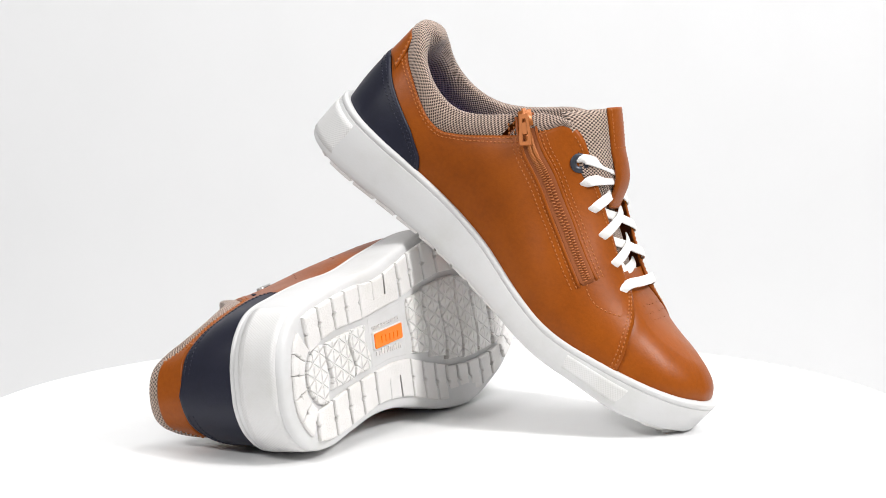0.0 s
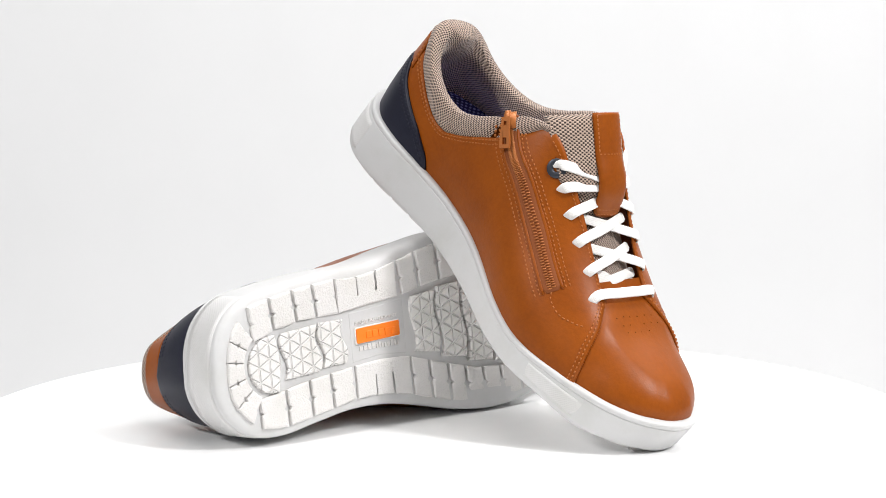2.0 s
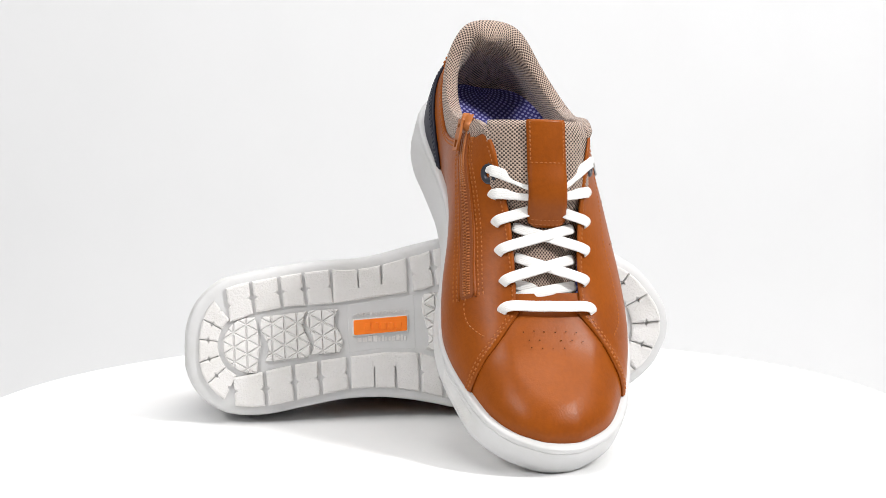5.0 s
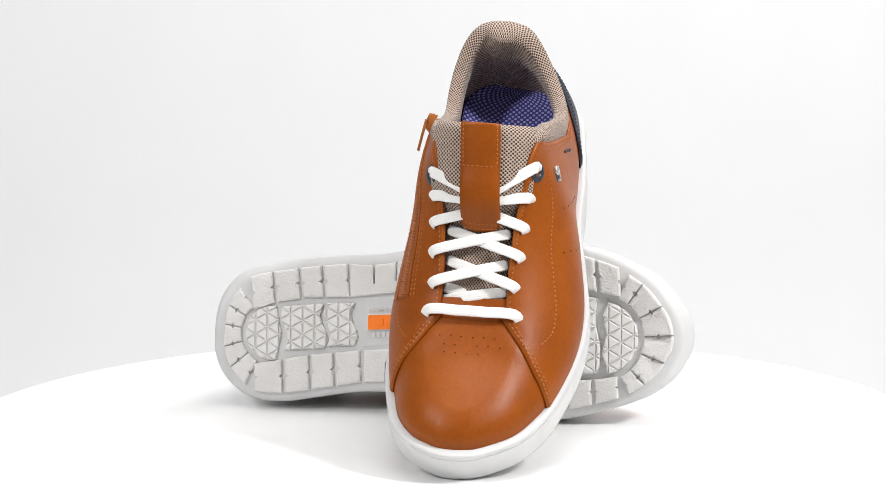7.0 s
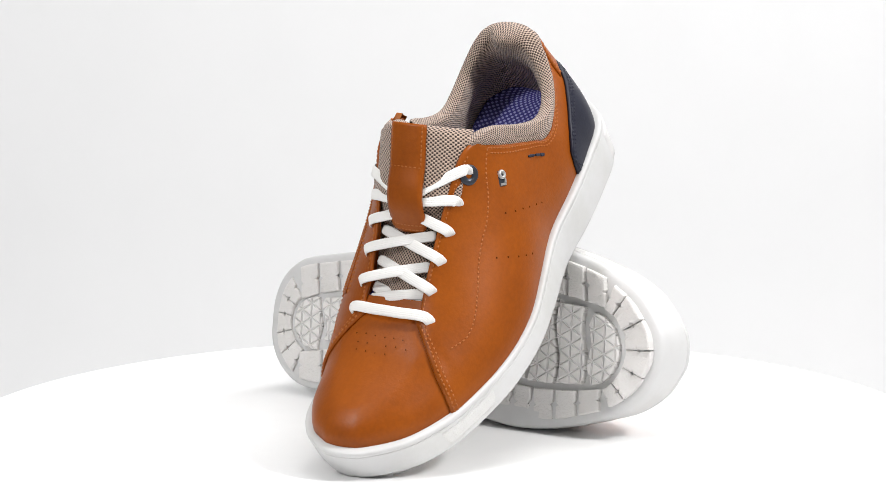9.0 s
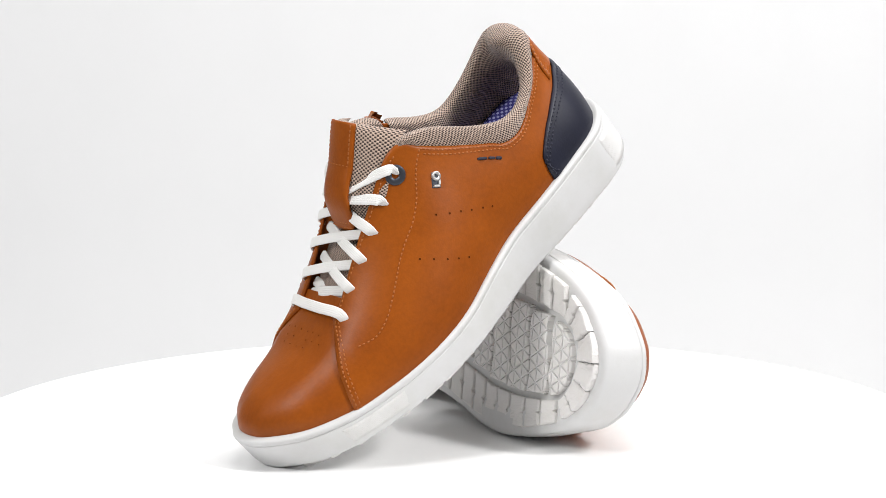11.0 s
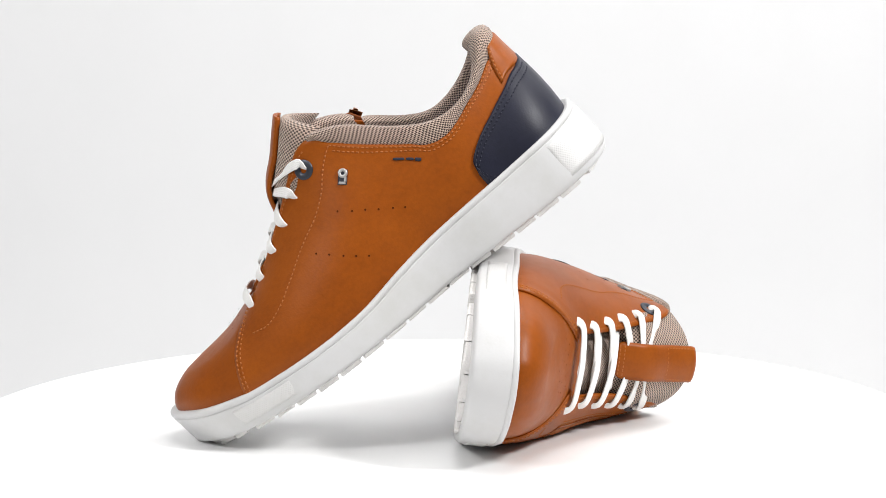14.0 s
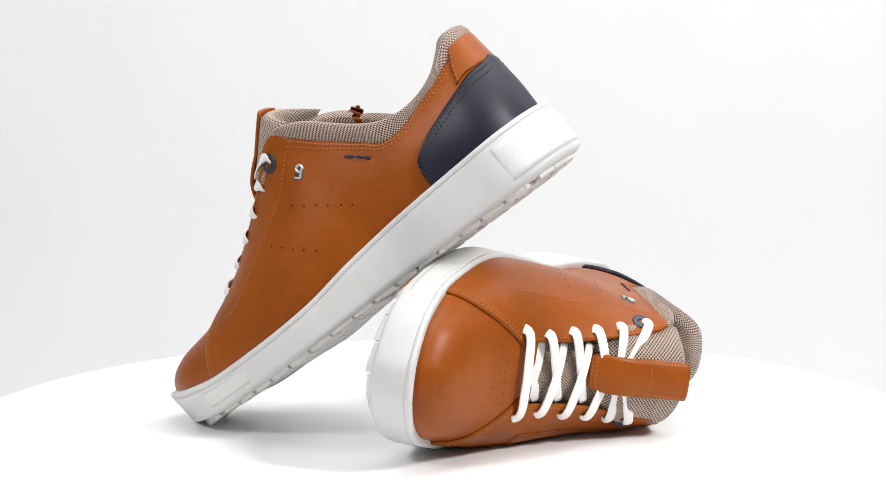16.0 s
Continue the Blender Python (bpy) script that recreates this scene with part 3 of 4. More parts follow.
def tread(shoe):
    inner = {1: [(0.03, 0.0075), (0.05, 0.0142), (0.068, 0.0172), (0.098, 0.0180), (0.143, 0.0228), (0.165, 0.0275), (0.19, 0.0305), (0.215, 0.0295), (0.234, 0.0262), (0.247, 0.0238), (0.2625, 0.0204)],
             -1: [(0.03, -0.0215), (0.0415, -0.0204), (0.072, -0.0150), (0.101, -0.0119), (0.125, -0.0100), (0.145, -0.0108), (0.17, -0.0180), (0.195, -0.0245), (0.2166, -0.0265), (0.2327, -0.0262), (0.247, -0.0252), (0.2627, -0.0228)]}
    cuts = {1: [0.033, 0.0485, 0.065, 0.0795, 0.096, 0.142, 0.156, 0.172, 0.188, 0.204, 0.219, 0.2335, 0.2470, 0.2615],
            -1: [0.036, 0.0555, 0.0726, 0.088, 0.105, 0.147, 0.161, 0.175, 0.188, 0.2015, 0.2155, 0.231, 0.2465, 0.2620]}
    FOOT = lambda x: sole_low(x) + 0.0012
    back = [(0.0, 0.0002), (0.03, -0.0006), (0.06, -0.0002), (0.1, 0.0006), (0.15, 0.0010), (0.2, 0.0006)]
    FACE = lambda x: -loft() + spring(x, back + [(0.22, 0.0016), (0.24, 0.0034), (0.26, 0.0050), (0.275, 0.0066), (0.287, 0.0090), (0.302, 0.0178)], back + [(0.22, 0.0006), (0.24, 0.0010), (0.26, 0.0018), (0.275, 0.0026), (0.302, 0.0060)])

    def block(name, pts, mat, strip=False):
        x = np.asarray(pts)[:, 0]
        if strip and np.sum(x * np.roll(np.asarray(pts)[:, 1], -1) - np.asarray(pts)[:, 1] * np.roll(x, -1)) < 0:
            pts, x = pts[::-1], x[::-1]
        plan_block(name, pts, FOOT(x) + 0.003, FACE(x), mat, shoe, strip=strip)

    for side in (1, -1):
        edges = cuts[side]
        g = 0.0010
        for a, b in zip(edges[:-1], edges[1:]):
            pieces = [(a, b)]
            if b - a > 0.03:
                w = (b - a) / 3
                pieces = [(a, a + w), (a + w, a + 2 * w), (a + 2 * w, b)]
            for k, (p, q) in enumerate(pieces):
                p, q = p + g, q - g
                xm = (p + q) / 2
                o = lambda x: half_width(side, x) - side * (0.0062 if 0.1 < x < 0.15 else 0.0054)
                i = lambda x: interp(inner[side], x) + side * 0.0012
                lean = 0.0018 if side > 0 else -0.0008
                nick = 0.0015
                cross = lambda e, f, shift: (e + lean * f + shift, o(e) * (1 - f) + i(e) * f)
                pts = [(p, o(p)), (xm, o(xm)), (q, o(q)), cross(q, 0.42, 0), cross(q, 0.5, -nick), cross(q, 0.58, 0),
                       (q + lean, i(q + lean)), (xm + lean, i(xm)), (p + lean, i(p + lean)), cross(p, 0.58, 0), cross(p, 0.5, nick), cross(p, 0.42, 0)]
                if len(pieces) < 3:
                    block("lug", pts, TREAD)
            if len(pieces) == 3:
                # the waist is one plate with two slots open to the edge
                y0 = lambda x: o(x) * 0.35 + i(x) * 0.65
                pts = []
                for p, q in pieces:
                    pts += [(p + g, y0(p + g)), (p + g, o(p + g)), ((p + q) / 2, o((p + q) / 2)), (q - g, o(q - g)), (q - g, y0(q - g))]
                pts = pts[1:-1] + [(x, i(x)) for x in np.linspace(b - g, a + g, 7)]
                block("waist_plate", pts, TREAD)
    # wedges round the heel and the toe, parted by fine sipes
    def wedges(centre, angles, r_in):
        for a0, a1 in zip(angles[:-1], angles[1:]):
            pts_in, pts_out = [], []
            for a in np.linspace(a0 + 0.008, a1 - 0.008, 5):
                d = np.array([math.cos(a), math.sin(a)])
                pts_in.append(centre + d * r_in )
                far = None
                for r in np.arange(r_in, 0.08, 0.0004):
                    q = centre + d * r
                    if np.min(np.linalg.norm(RIM_PLAN - q, axis=1)) < 0.0056 + undercut(q[0]):
                        break
                    far = q
                if far is not None:
                    pts_out.append(far)
            if len(pts_out) == 5:
                # the sipes widen to a small diamond half-way out
                def node_points(p, q, along):
                    return [tuple(p + (q - p) * f + along * d) for f, d in ((0.44, 0.0), (0.52, 0.0013), (0.60, 0.0))]

                swing = np.array([-math.sin(a1), math.cos(a1)])
                swing0 = np.array([-math.sin(a0), math.cos(a0)])
                block("sipe_wedge", pts_in + node_points(pts_in[-1], pts_out[-1], -swing) + pts_out[::-1] + node_points(pts_in[0], pts_out[0], swing0)[::-1], TREAD)

    wedges(np.array([0.0475, -0.0035]), np.radians([127, 149, 171, 196, 219, 242]), 0.0195)
    wedges(np.array([0.2500, -0.0020]), np.radians([-62, -45, -20, 3, 28, 52, 66]), 0.0255)

    # star-patterned pads along the middle, parted by wavy grooves
    def pads(xs, wave, lo, hi):
        for a, b in zip(xs[:-1], xs[1:]):
            t = np.linspace(0, 1, 9)
            ga = lambda f: wave * math.sin(f * 2 * math.pi)
            pts = []
            for f in t:
                y = lo((a + b) / 2) + (hi((a + b) / 2) - lo((a + b) / 2)) * f
                x = a + 0.0010 + ga(f)
                pts.append((x, np.clip(y, lo(x), hi(x))))
            for f in t[::-1]:
                y = lo((a + b) / 2) + (hi((a + b) / 2) - lo((a + b) / 2)) * f
                x = b - 0.0010 + ga(f)
                pts.append((x, np.clip(y, lo(x), hi(x))))
            block("star_pad", pts, STAR, True)

    def inside(side, pad):
        return lambda x: interp(inner[side], x) - side * pad

    pads([0.0545, 0.0815, 0.1005], 0.0022, inside(-1, 0.0022), inside(1, 0.0022))
    pads([0.1500, 0.1700, 0.1900, 0.2100, 0.2300, 0.2495], 0.0018, inside(-1, 0.0022), inside(1, 0.0022))
    ring = lambda c, r, a0, a1, s: [(c[0] + r * s * math.cos(a), c[1] + r * math.sin(a)) for a in np.radians(np.linspace(a0, a1, 12))]
    block("star_pad", ring((0.0475, -0.0035), 0.0165, 80, 280, 1.0) + [(0.0515, -0.012), (0.0535, -0.004), (0.0515, 0.006)], STAR)
    block("star_pad", ring((0.2510, -0.0020), 0.0212, -80, 80, 1.0) + [(0.2515, 0.012), (0.2535, 0.0), (0.2510, -0.012)], STAR)
    # the waist: a plain field with the maker's orange plate and raised writing
    xs = np.linspace(0.1045, 0.1455, 8)
    flat = [(x, interp(inner[-1], x) + 0.0004) for x in xs] + [(x, interp(inner[1], x) - 0.0004) for x in xs[::-1]]
    plan_block("waist_field", flat, 0.006, 0.0026 - loft(), WHITE, shoe)
    z = 0.0012 - loft()
    plan_block("maker_plate", [(0.1076, -0.0008), (0.1406, 0.0006), (0.1410, 0.0106), (0.1078, 0.0091)], z + 0.003, z, TREAD, shoe)
    ob = plan_block("maker_field", [(0.1090, -0.0002), (0.1394, 0.0012), (0.1400, 0.0018), (0.1402, 0.0094), (0.1396, 0.0100), (0.1091, 0.0086), (0.1084, 0.0080), (0.1083, 0.0004)], z + 0.001, z - 0.0006, ORANGE, shoe, 0.0004)
    tagged(ob, "bright orange maker's plate on the sole")
    # the maker's name as plain shapes, and a line of raised bars under it
    for k in range(5):
        x0 = 0.1150 + k * 0.0046
        plan_block("name_mark", [(x0, 0.0024), (x0 + 0.0033, 0.00255), (x0 + 0.0033, 0.0067), (x0, 0.0065)], z, z - 0.0011, ORANGE, shoe, 0.0002)
    rnd = random.Random(5)
    x0 = 0.1105
    while x0 < 0.139:
        w = rnd.choice((0.0012, 0.0019, 0.0023))
        hgt = rnd.choice((0.0026, 0.0026, 0.0036))
        plan_block("raised_bar", [(x0, -0.0046), (x0 + w, -0.0046), (x0 + w, -0.0046 + hgt), (x0, -0.0046 + hgt)], z + 0.002, z + 0.0009, TREAD, shoe, 0.0002)
        x0 += w + 0.0008
    lettering(shoe, "MADE IN GERMANY", 0.0030, (0.1085, 0.0106), (0.1400, 0.0121), z + 0.0011)


def lettering(shoe, text, size, start, end, z):
    """Raised words on the tread, read from below."""
    cu = bpy.data.curves.new("words", "FONT")
    cu.body, cu.size, cu.extrude = text, size, 0.0003
    tmp = new("words", cu)
    me = bpy.data.meshes.new_from_object(tmp.evaluated_get(bpy.context.evaluated_depsgraph_get()))
    bpy.data.objects.remove(tmp)
    n = len(me.vertices)
    co = np.empty(n * 3)
    me.vertices.foreach_get("co", co)
    co = co.reshape(-1, 3)
    w = co[:, 0].max()
    s = np.asarray(start)
    d = (np.asarray(end) - s) / w
    P = s + co[:, :1] * d + co[:, 1:2] * np.array([-d[1], d[0]]) / np.linalg.norm(d)
    # in the mirrored shoe the writing must not be mirrored
    if MIRROR[0] > 0:
        P = s + (np.asarray(end) - s) - co[:, :1] * d + co[:, 1:2] * np.array([-d[1], d[0]]) / np.linalg.norm(d)
    faces = [tuple(p.vertices) for p in me.polygons]
    part("raised_lettering", np.c_[P, z + 0.0 * P[:, :1] + co[:, 2:]], faces, TREAD, shoe, "raised words MADE IN GERMANY", smooth=False)


def rim_line(side):
    up = [tuple(a) for a in uv_line(side, RIM[side], 40)]
    return up + [(ux(side, 0.1370), 0.985)] + [(ux(side, x), 1.0) for x in (0.143, 0.155, 0.17, 0.19, 0.21, 0.225, 0.234)] + [(ux(side, 0.2405), 1.0)]


def seam_line(side):
    return [(ux(side, 0.2530 if side > 0 else 0.2500), 0.0)] + [uv_at(side, x, z) for x, z in SEAM[side]] + [(ux(side, 0.2405), 1.0)]


def uppers(shoe):
    # the vamp with the toe cap, under the quarters, closed over the middle line
    f = RIBS[1][0][:, 0]
    xs = 0.228 + (f.max() - 0.228) * np.sin(np.linspace(0, math.pi / 2, 44))
    V = np.linspace(0, 1, 34)[:, None]
    wings = {}
    for side in (1, -1):
        U = np.array([ux(side, x) for x in xs])
        U[-1] = 1.0
        wings[side] = upper(side, np.tile(U, (34, 1)), np.tile(V, (1, 44)))
    middle = (wings[1][-1] + wings[-1][-1]) / 2
    for side in (1, -1):
        near = np.clip((xs - 0.2440) / 0.003, 0, 1)[:, None]
        wings[side][-1] += (middle - wings[side][-1]) * near
    tip = (wings[1][:, -1] + wings[-1][:, -1]) / 2
    wings[1][:, -1] = wings[-1][:, -1] = tip
    # an even curve across the middle line of the toe cap
    S = np.concatenate([wings[1], wings[-1][-2::-1]], 0)
    keep = np.clip((xs - 0.2450) / 0.004, 0, 1)[None, :, None]
    for _ in range(40):
        S[22:45] += keep * ((S[21:44] + S[23:46]) / 2 - S[22:45]) * 0.6
    wings[1], wings[-1] = S[:34], S[:32:-1].copy()
    P = np.concatenate([wings[-1], wings[1][:, -2::-1]], 1)
    # an even curve round the tip of the toe
    for _ in range(30):
        w = np.clip(1 - abs(np.arange(37, 50) - 43) / 7.0, 0, 1)[None, :, None]
        P[1:, 37:50] += w * ((P[1:, 36:49] + P[1:, 38:51]) / 2 - P[1:, 37:50]) * 0.5
    bm = bmesh.new()
    vs = [bm.verts.new(tuple(p * (1, MIRROR[0], 1))) for p in P.reshape(-1, 3)]
    for q in outward(P, None, grid_faces(*P.shape[:2])):
        bm.faces.new([vs[k] for k in (q if MIRROR[0] > 0 else reversed(q))])
    bmesh.ops.remove_doubles(bm, verts=bm.verts, dist=0.00012)
    for q in bm.faces:
        q.smooth = True
    me = bpy.data.meshes.new("vamp")
    bm.to_mesh(me)
    bm.free()
    me.materials.append(TAN)
    vamp = new("vamp", me)
    vamp.parent = shoe
    tagged(vamp, "smooth tan leather toe cap")
    for side in (1, -1):
        top, front = rim_line(side), seam_line(side)
        bottom = [(a, 0.0) for a in np.linspace(0, front[0][0], 12)]
        left = [(0.0, a) for a in np.linspace(0, top[0][1], 6)]
        U, V = coons(bottom, top, left, front, 40, 110)
        panel("quarter", side, U, V, 0.0017, 0.0017, TAN, shoe, "tan leather outer quarter" if side > 0 else "tan leather inner quarter with a zip", edge=0.0005)
        # seams
        line = np.asarray(uv_line(side, RIM[side], 90))
        for d in (0.030, 0.075):
            q = line.copy()
            q[:, 1] -= d
            stitches("seam", side, q[14:], 0.0018, THREAD, shoe)
        f = spline(front, 60)
        for d in (0.006, 0.0125):
            q = f.copy()
            q[:, 0] -= d
            stitches("seam", side, q[2:52], 0.0018, THREAD, shoe)
    # the navy counter and the tan tab over the back seam
    halves = {}
    for side in (1, -1):
        top = uv_line(side, COUNTER[side], 24)
        end = ux(side, 0.0750 if side > 0 else 0.0835)
        front = [(end, 0.0)] + [tuple(a) for a in uv_line(side, COUNTER_FRONT[side][::-1], 8)]
        halves[side] = coons([(a, 0.0) for a in np.linspace(0, end, 8)], top, [(0, a) for a in np.linspace(0, top[0][1], 6)], front, 26, 36)
        q = np.concatenate([top, np.asarray(front)[::-1]])
        q = spline(q, 120)
        for d in (0.05, 0.11):
            g = q.copy()
            w = np.linspace(0, 1, len(g))
            lean = np.clip((w - 0.6) / 0.3, 0, 1)
            g[:, 1] -= d * (1 - lean)
            g[:, 0] -= d * 0.16 * lean
            stitches("counter_seam", side, g[8:112], 0.0037, NAVY_THREAD, shoe, 0.0024)
    U = np.concatenate([halves[-1][0][:, ::-1], halves[1][0][:, 1:]], 1)
    V = np.concatenate([halves[-1][1][:, ::-1], halves[1][1][:, 1:]], 1)
    S = np.concatenate([-np.ones(36), np.ones(35)])
    panel("heel_counter", S, U, V, 0.0036, 0.0018, NAVY, shoe, "navy blue leather heel counter", edge=0.0007)
    for side in (1, -1):
        right = [tuple(a) for a in uv_line(side, TAB_SIDE[side], 10)]
        v0 = GV[0, np.argmin(abs(GRID[side][0, :, 2] - 0.070))]
        v1 = GV[0, np.argmin(abs(GRID[side][0, :, 2] - 0.0908))]
        halves[side] = coons([(a, v0 + (right[0][1] - v0) * k) for k, a in zip(np.linspace(0, 1, 6), np.linspace(0, right[0][0], 6))],
                             [(a, v1 + (right[-1][1] - v1) * k**3) for k, a in zip(np.linspace(0, 1, 8), np.linspace(0, right[-1][0], 8))], [(0, v0), (0, (v0 + v1) / 2), (0, v1)], right, 18, 16)
        stitches("seam", side, np.asarray(spline(right, 30)) - (0.006, 0), 0.0034, THREAD, shoe)
    U = np.concatenate([halves[-1][0][:, ::-1], halves[1][0][:, 1:]], 1)
    V = np.concatenate([halves[-1][1][:, ::-1], halves[1][1][:, 1:]], 1)
    panel("heel_tab", np.concatenate([-np.ones(16), np.ones(15)]), U, V, 0.0032, 0.0016, TAN, shoe, "tan leather tab over the back seam", edge=0.0006)


def collar_piece(name, shoe, ends, label):
    """A padded mesh collar with its lining, from one (side, u) to another by way of the back seam, or along one side."""
    (s0, u0), (s1, u1) = ends
    if s0 != s1:
        cols = [(s0, a) for a in np.linspace(u0, 0, 70)] + [(s1, a) for a in np.linspace(0, u1, 70)][1:]
    else:
        cols = [(s0, a) for a in np.linspace(u0, u1, 24)]
    lines = {s: np.asarray(rim_line(s)[:41]) for s in (1, -1)}
    side = np.array([s for s, _ in cols])
    u = np.array([a for _, a in cols])
    v0 = np.array([np.interp(a, lines[s][:, 0], lines[s][:, 1]) for s, a in cols]) - 0.03
    ends_soft = np.minimum(np.arange(len(u)), np.arange(len(u))[::-1]) / 4.0
    fade = np.clip(ends_soft, 0, 1) ** 0.5
    rows = []

    def at(v, off):
        both = {s: upper(s, u, v, off) for s in (1, -1)}
        return np.where((side > 0)[:, None], both[1], both[-1])

    one = np.ones(len(u))
    for f in np.linspace(0, 1, 11):
        rows.append(at(v0 + (one - v0) * f, (-0.0006 + 0.0036 * math.sin(f * math.pi * 0.62) ** 0.8) * fade))
    # thick at the back, slimmer along the sides
    pad = np.interp(u, [0, 0.045, 0.075, 0.105, 0.17], [0.0155, 0.0148, 0.0110, 0.0068, 0.0050])
    crest, inn = rows[-1].copy(), at(one, -pad)
    h = np.interp(u, [0, 0.06, 0.12], [0.0036, 0.0034, 0.0018])
    for a in np.linspace(0, math.pi, 9)[1:]:
        w = (1 - math.cos(a)) / 2
        P = crest + (inn - crest) * w
        P[:, 2] += h * math.sin(a) * (0.3 + 0.7 * fade)
        rows.append(P)
    for f in np.linspace(0, 1, 13)[1:]:
        v = 1 - f * 0.86
        off = -pad - 0.0016 * math.sin(min(1, f * 2.2) * math.pi) + (pad - 0.003) * f
        rows.append(at(one * v, one * off))
    P = np.stack(rows)
    if s0 != s1:
        # ease the lining round the back seam
        for k in range(90):
            Q = P.copy()
            r, m = (9, 18) if k < 24 else (19, 28)
            Q[r:, 69 - m:70 + m] = (P[r:, 68 - m:69 + m] + P[r:, 69 - m:70 + m] + P[r:, 70 - m:71 + m]) / 3
            P = Q
    v, f = P.reshape(-1, 3), grid_faces(*P.shape[:2])
    part(name, v, outward(P, v, f), MESH, shoe, label, uvs=lengths(P))


def insole(shoe):
    n = 60
    rows = []
    for x in np.linspace(0.0200, 0.235, n):
        lo, hi = half_width(-1, x) * 0.80, half_width(1, x) * 0.80
        lo, hi = lo + 0.003, hi - 0.004
        c = math.sqrt(max(0.0, min(1, (x - 0.0192) / 0.018)))
        lo, hi = -0.004 + (lo + 0.004) * c, -0.004 + (hi + 0.004) * c
        z = float(interp([(0.0, 0.0465), (0.07, 0.0425), (0.14, 0.036), (0.24, 0.029)], x))
        t = np.linspace(-1, 1, 15)
        rows.append(np.stack([np.full(15, x), (lo + hi) / 2 + (hi - lo) / 2 * t, z + 0.006 * abs(t) ** 3], -1))
    P = np.stack(rows)
    v, f, uvs = sheet(P, P - (0, 0, 0.004))
    part("insole", v, f, INSOLE, shoe, "purple insole printed with pale dots", uvs=uvs)


PATCH = [(0.1822, 0.0846), (0.1803, 0.0910), (0.1780, 0.0989), (0.1728, 0.1074), (0.1635, 0.1168), (0.1545, 0.1264), (0.1475, 0.1335)]
TONGUE = [(0.2330, 0.0480), (0.2130, 0.0610), (0.1930, 0.0745), (0.1800, 0.0835), (0.1760, 0.0910), (0.1738, 0.0980), (0.1690, 0.1055), (0.1603, 0.1145), (0.1515, 0.1238), (0.1450, 0.1305)]


def tongue(shoe):
    c = spline(TONGUE, 44)
    t = np.gradient(c, axis=0)
    t /= np.linalg.norm(t, axis=1, keepdims=True)
    nrm = np.stack([t[:, 1], -t[:, 0]], -1)
    w = np.interp(np.linspace(0, 1, 44), [0, 0.4, 0.7, 0.93, 1], [0.014, 0.021, 0.028, 0.029, 0.027])
    s = np.linspace(-1, 1, 25)
    front, back = [], []
    for i in range(44):
        y = -0.0035 * (i / 43) + w[i] * s
        sag = -0.0030 * abs(s) ** 2 - 0.0165 * (i / 43) ** 1.5 * abs(s) ** 2.5 - (0.003 if i in (0, 43) else 0)
        P = np.stack([c[i, 0] + nrm[i, 0] * sag, y, c[i, 1] + nrm[i, 1] * sag], -1)
        front.append(P)
        thick = (0.0065 if i < 36 else 0.0085) * (1 - 0.65 * abs(s) ** 4) * (0.45 if i in (0, 43) else 1)
        back.append(P - np.stack([nrm[i, 0] * thick, 0 * s, nrm[i, 1] * thick], -1))
    front, back = np.stack(front), np.stack(back)
    v, f, uvs = sheet(front, back)
    part("tongue", v, outward(front, v, f), MESH, shoe, "padded taupe mesh tongue", uvs=uvs)
    # the leather strip that holds the laces
    p = spline(PATCH, 40)
    t = np.gradient(p, axis=0)
    t /= np.linalg.norm(t, axis=1, keepdims=True)
    nrm = np.stack([t[:, 1], -t[:, 0]], -1)
    s = np.linspace(-1, 1, 11)
    front, back = [], []
    for i in range(40):
        half = 0.0108 * (0.70, 0.88, 0.97, 1.0)[min(i, 3)] * (0.96 if i == 39 else 1)
        y = -0.0035 * (i / 39) + half * s
        lift = min(1.0, max(0.0, (i - 12) / 12))
        sag = -0.0012 * lift - (0.0012 + 0.0010 * lift) * s**2 - np.where(abs(s) > 0.95, 0.0004, 0)
        P = np.stack([p[i, 0] + nrm[i, 0] * sag, y, p[i, 1] + nrm[i, 1] * sag], -1)
        front.append(P)
        back.append(P - np.stack([nrm[i, 0] * 0.0018 + 0 * s, 0 * s, nrm[i, 1] * 0.0018 + 0 * s], -1))
    front, back = np.stack(front), np.stack(back)
    v, f, uvs = sheet(front, back)
    strip = part("tongue_strip", v, outward(front, v, f), TAN, shoe, "tan leather strip sewn on the tongue")

    def row(i0, i1, s0, s1, n):
        verts, faces = [], []
        for k in range(n):
            a = (k + 0.5) / n
            i, sv = i0 + (i1 - i0) * a, s0 + (s1 - s0) * a
            at = lambda i, sv: np.array([np.interp(i, range(40), p[:, 0]), -0.0035 * i / 39 + 0.0108 * sv, np.interp(i, range(40), p[:, 1])])
            nn = np.array([np.interp(i, range(40), nrm[:, 0]), 0, np.interp(i, range(40), nrm[:, 1])])
            d = at(i + 0.1 * (i1 - i0), sv + 0.1 * (s1 - s0)) - at(i, sv)
            d /= np.linalg.norm(d)
            bv, bf = box_mesh(at(i, sv) + nn * (-0.0001 - 0.0012 * min(1, max(0, (i - 12) / 12)) - (0.0012 + 0.0010 * min(1, max(0, (i - 12) / 12))) * sv * sv), d * 0.0009, np.cross(nn, d) * 0.0004, nn * 0.00018)
            faces += [tuple(len(verts) + q for q in g) for g in bf]
            verts += bv
        part("seam", verts, faces, THREAD, strip)

    row(3, 3, -0.85, 0.85, 8)
    row(1.2, 1.2, -0.85, 0.85, 8)
    row(24, 24, -0.9, 0.9, 8)
    row(24.5, 38.5, -0.86, -0.86, 9)
    row(24.5, 38.5, 0.86, 0.86, 9)


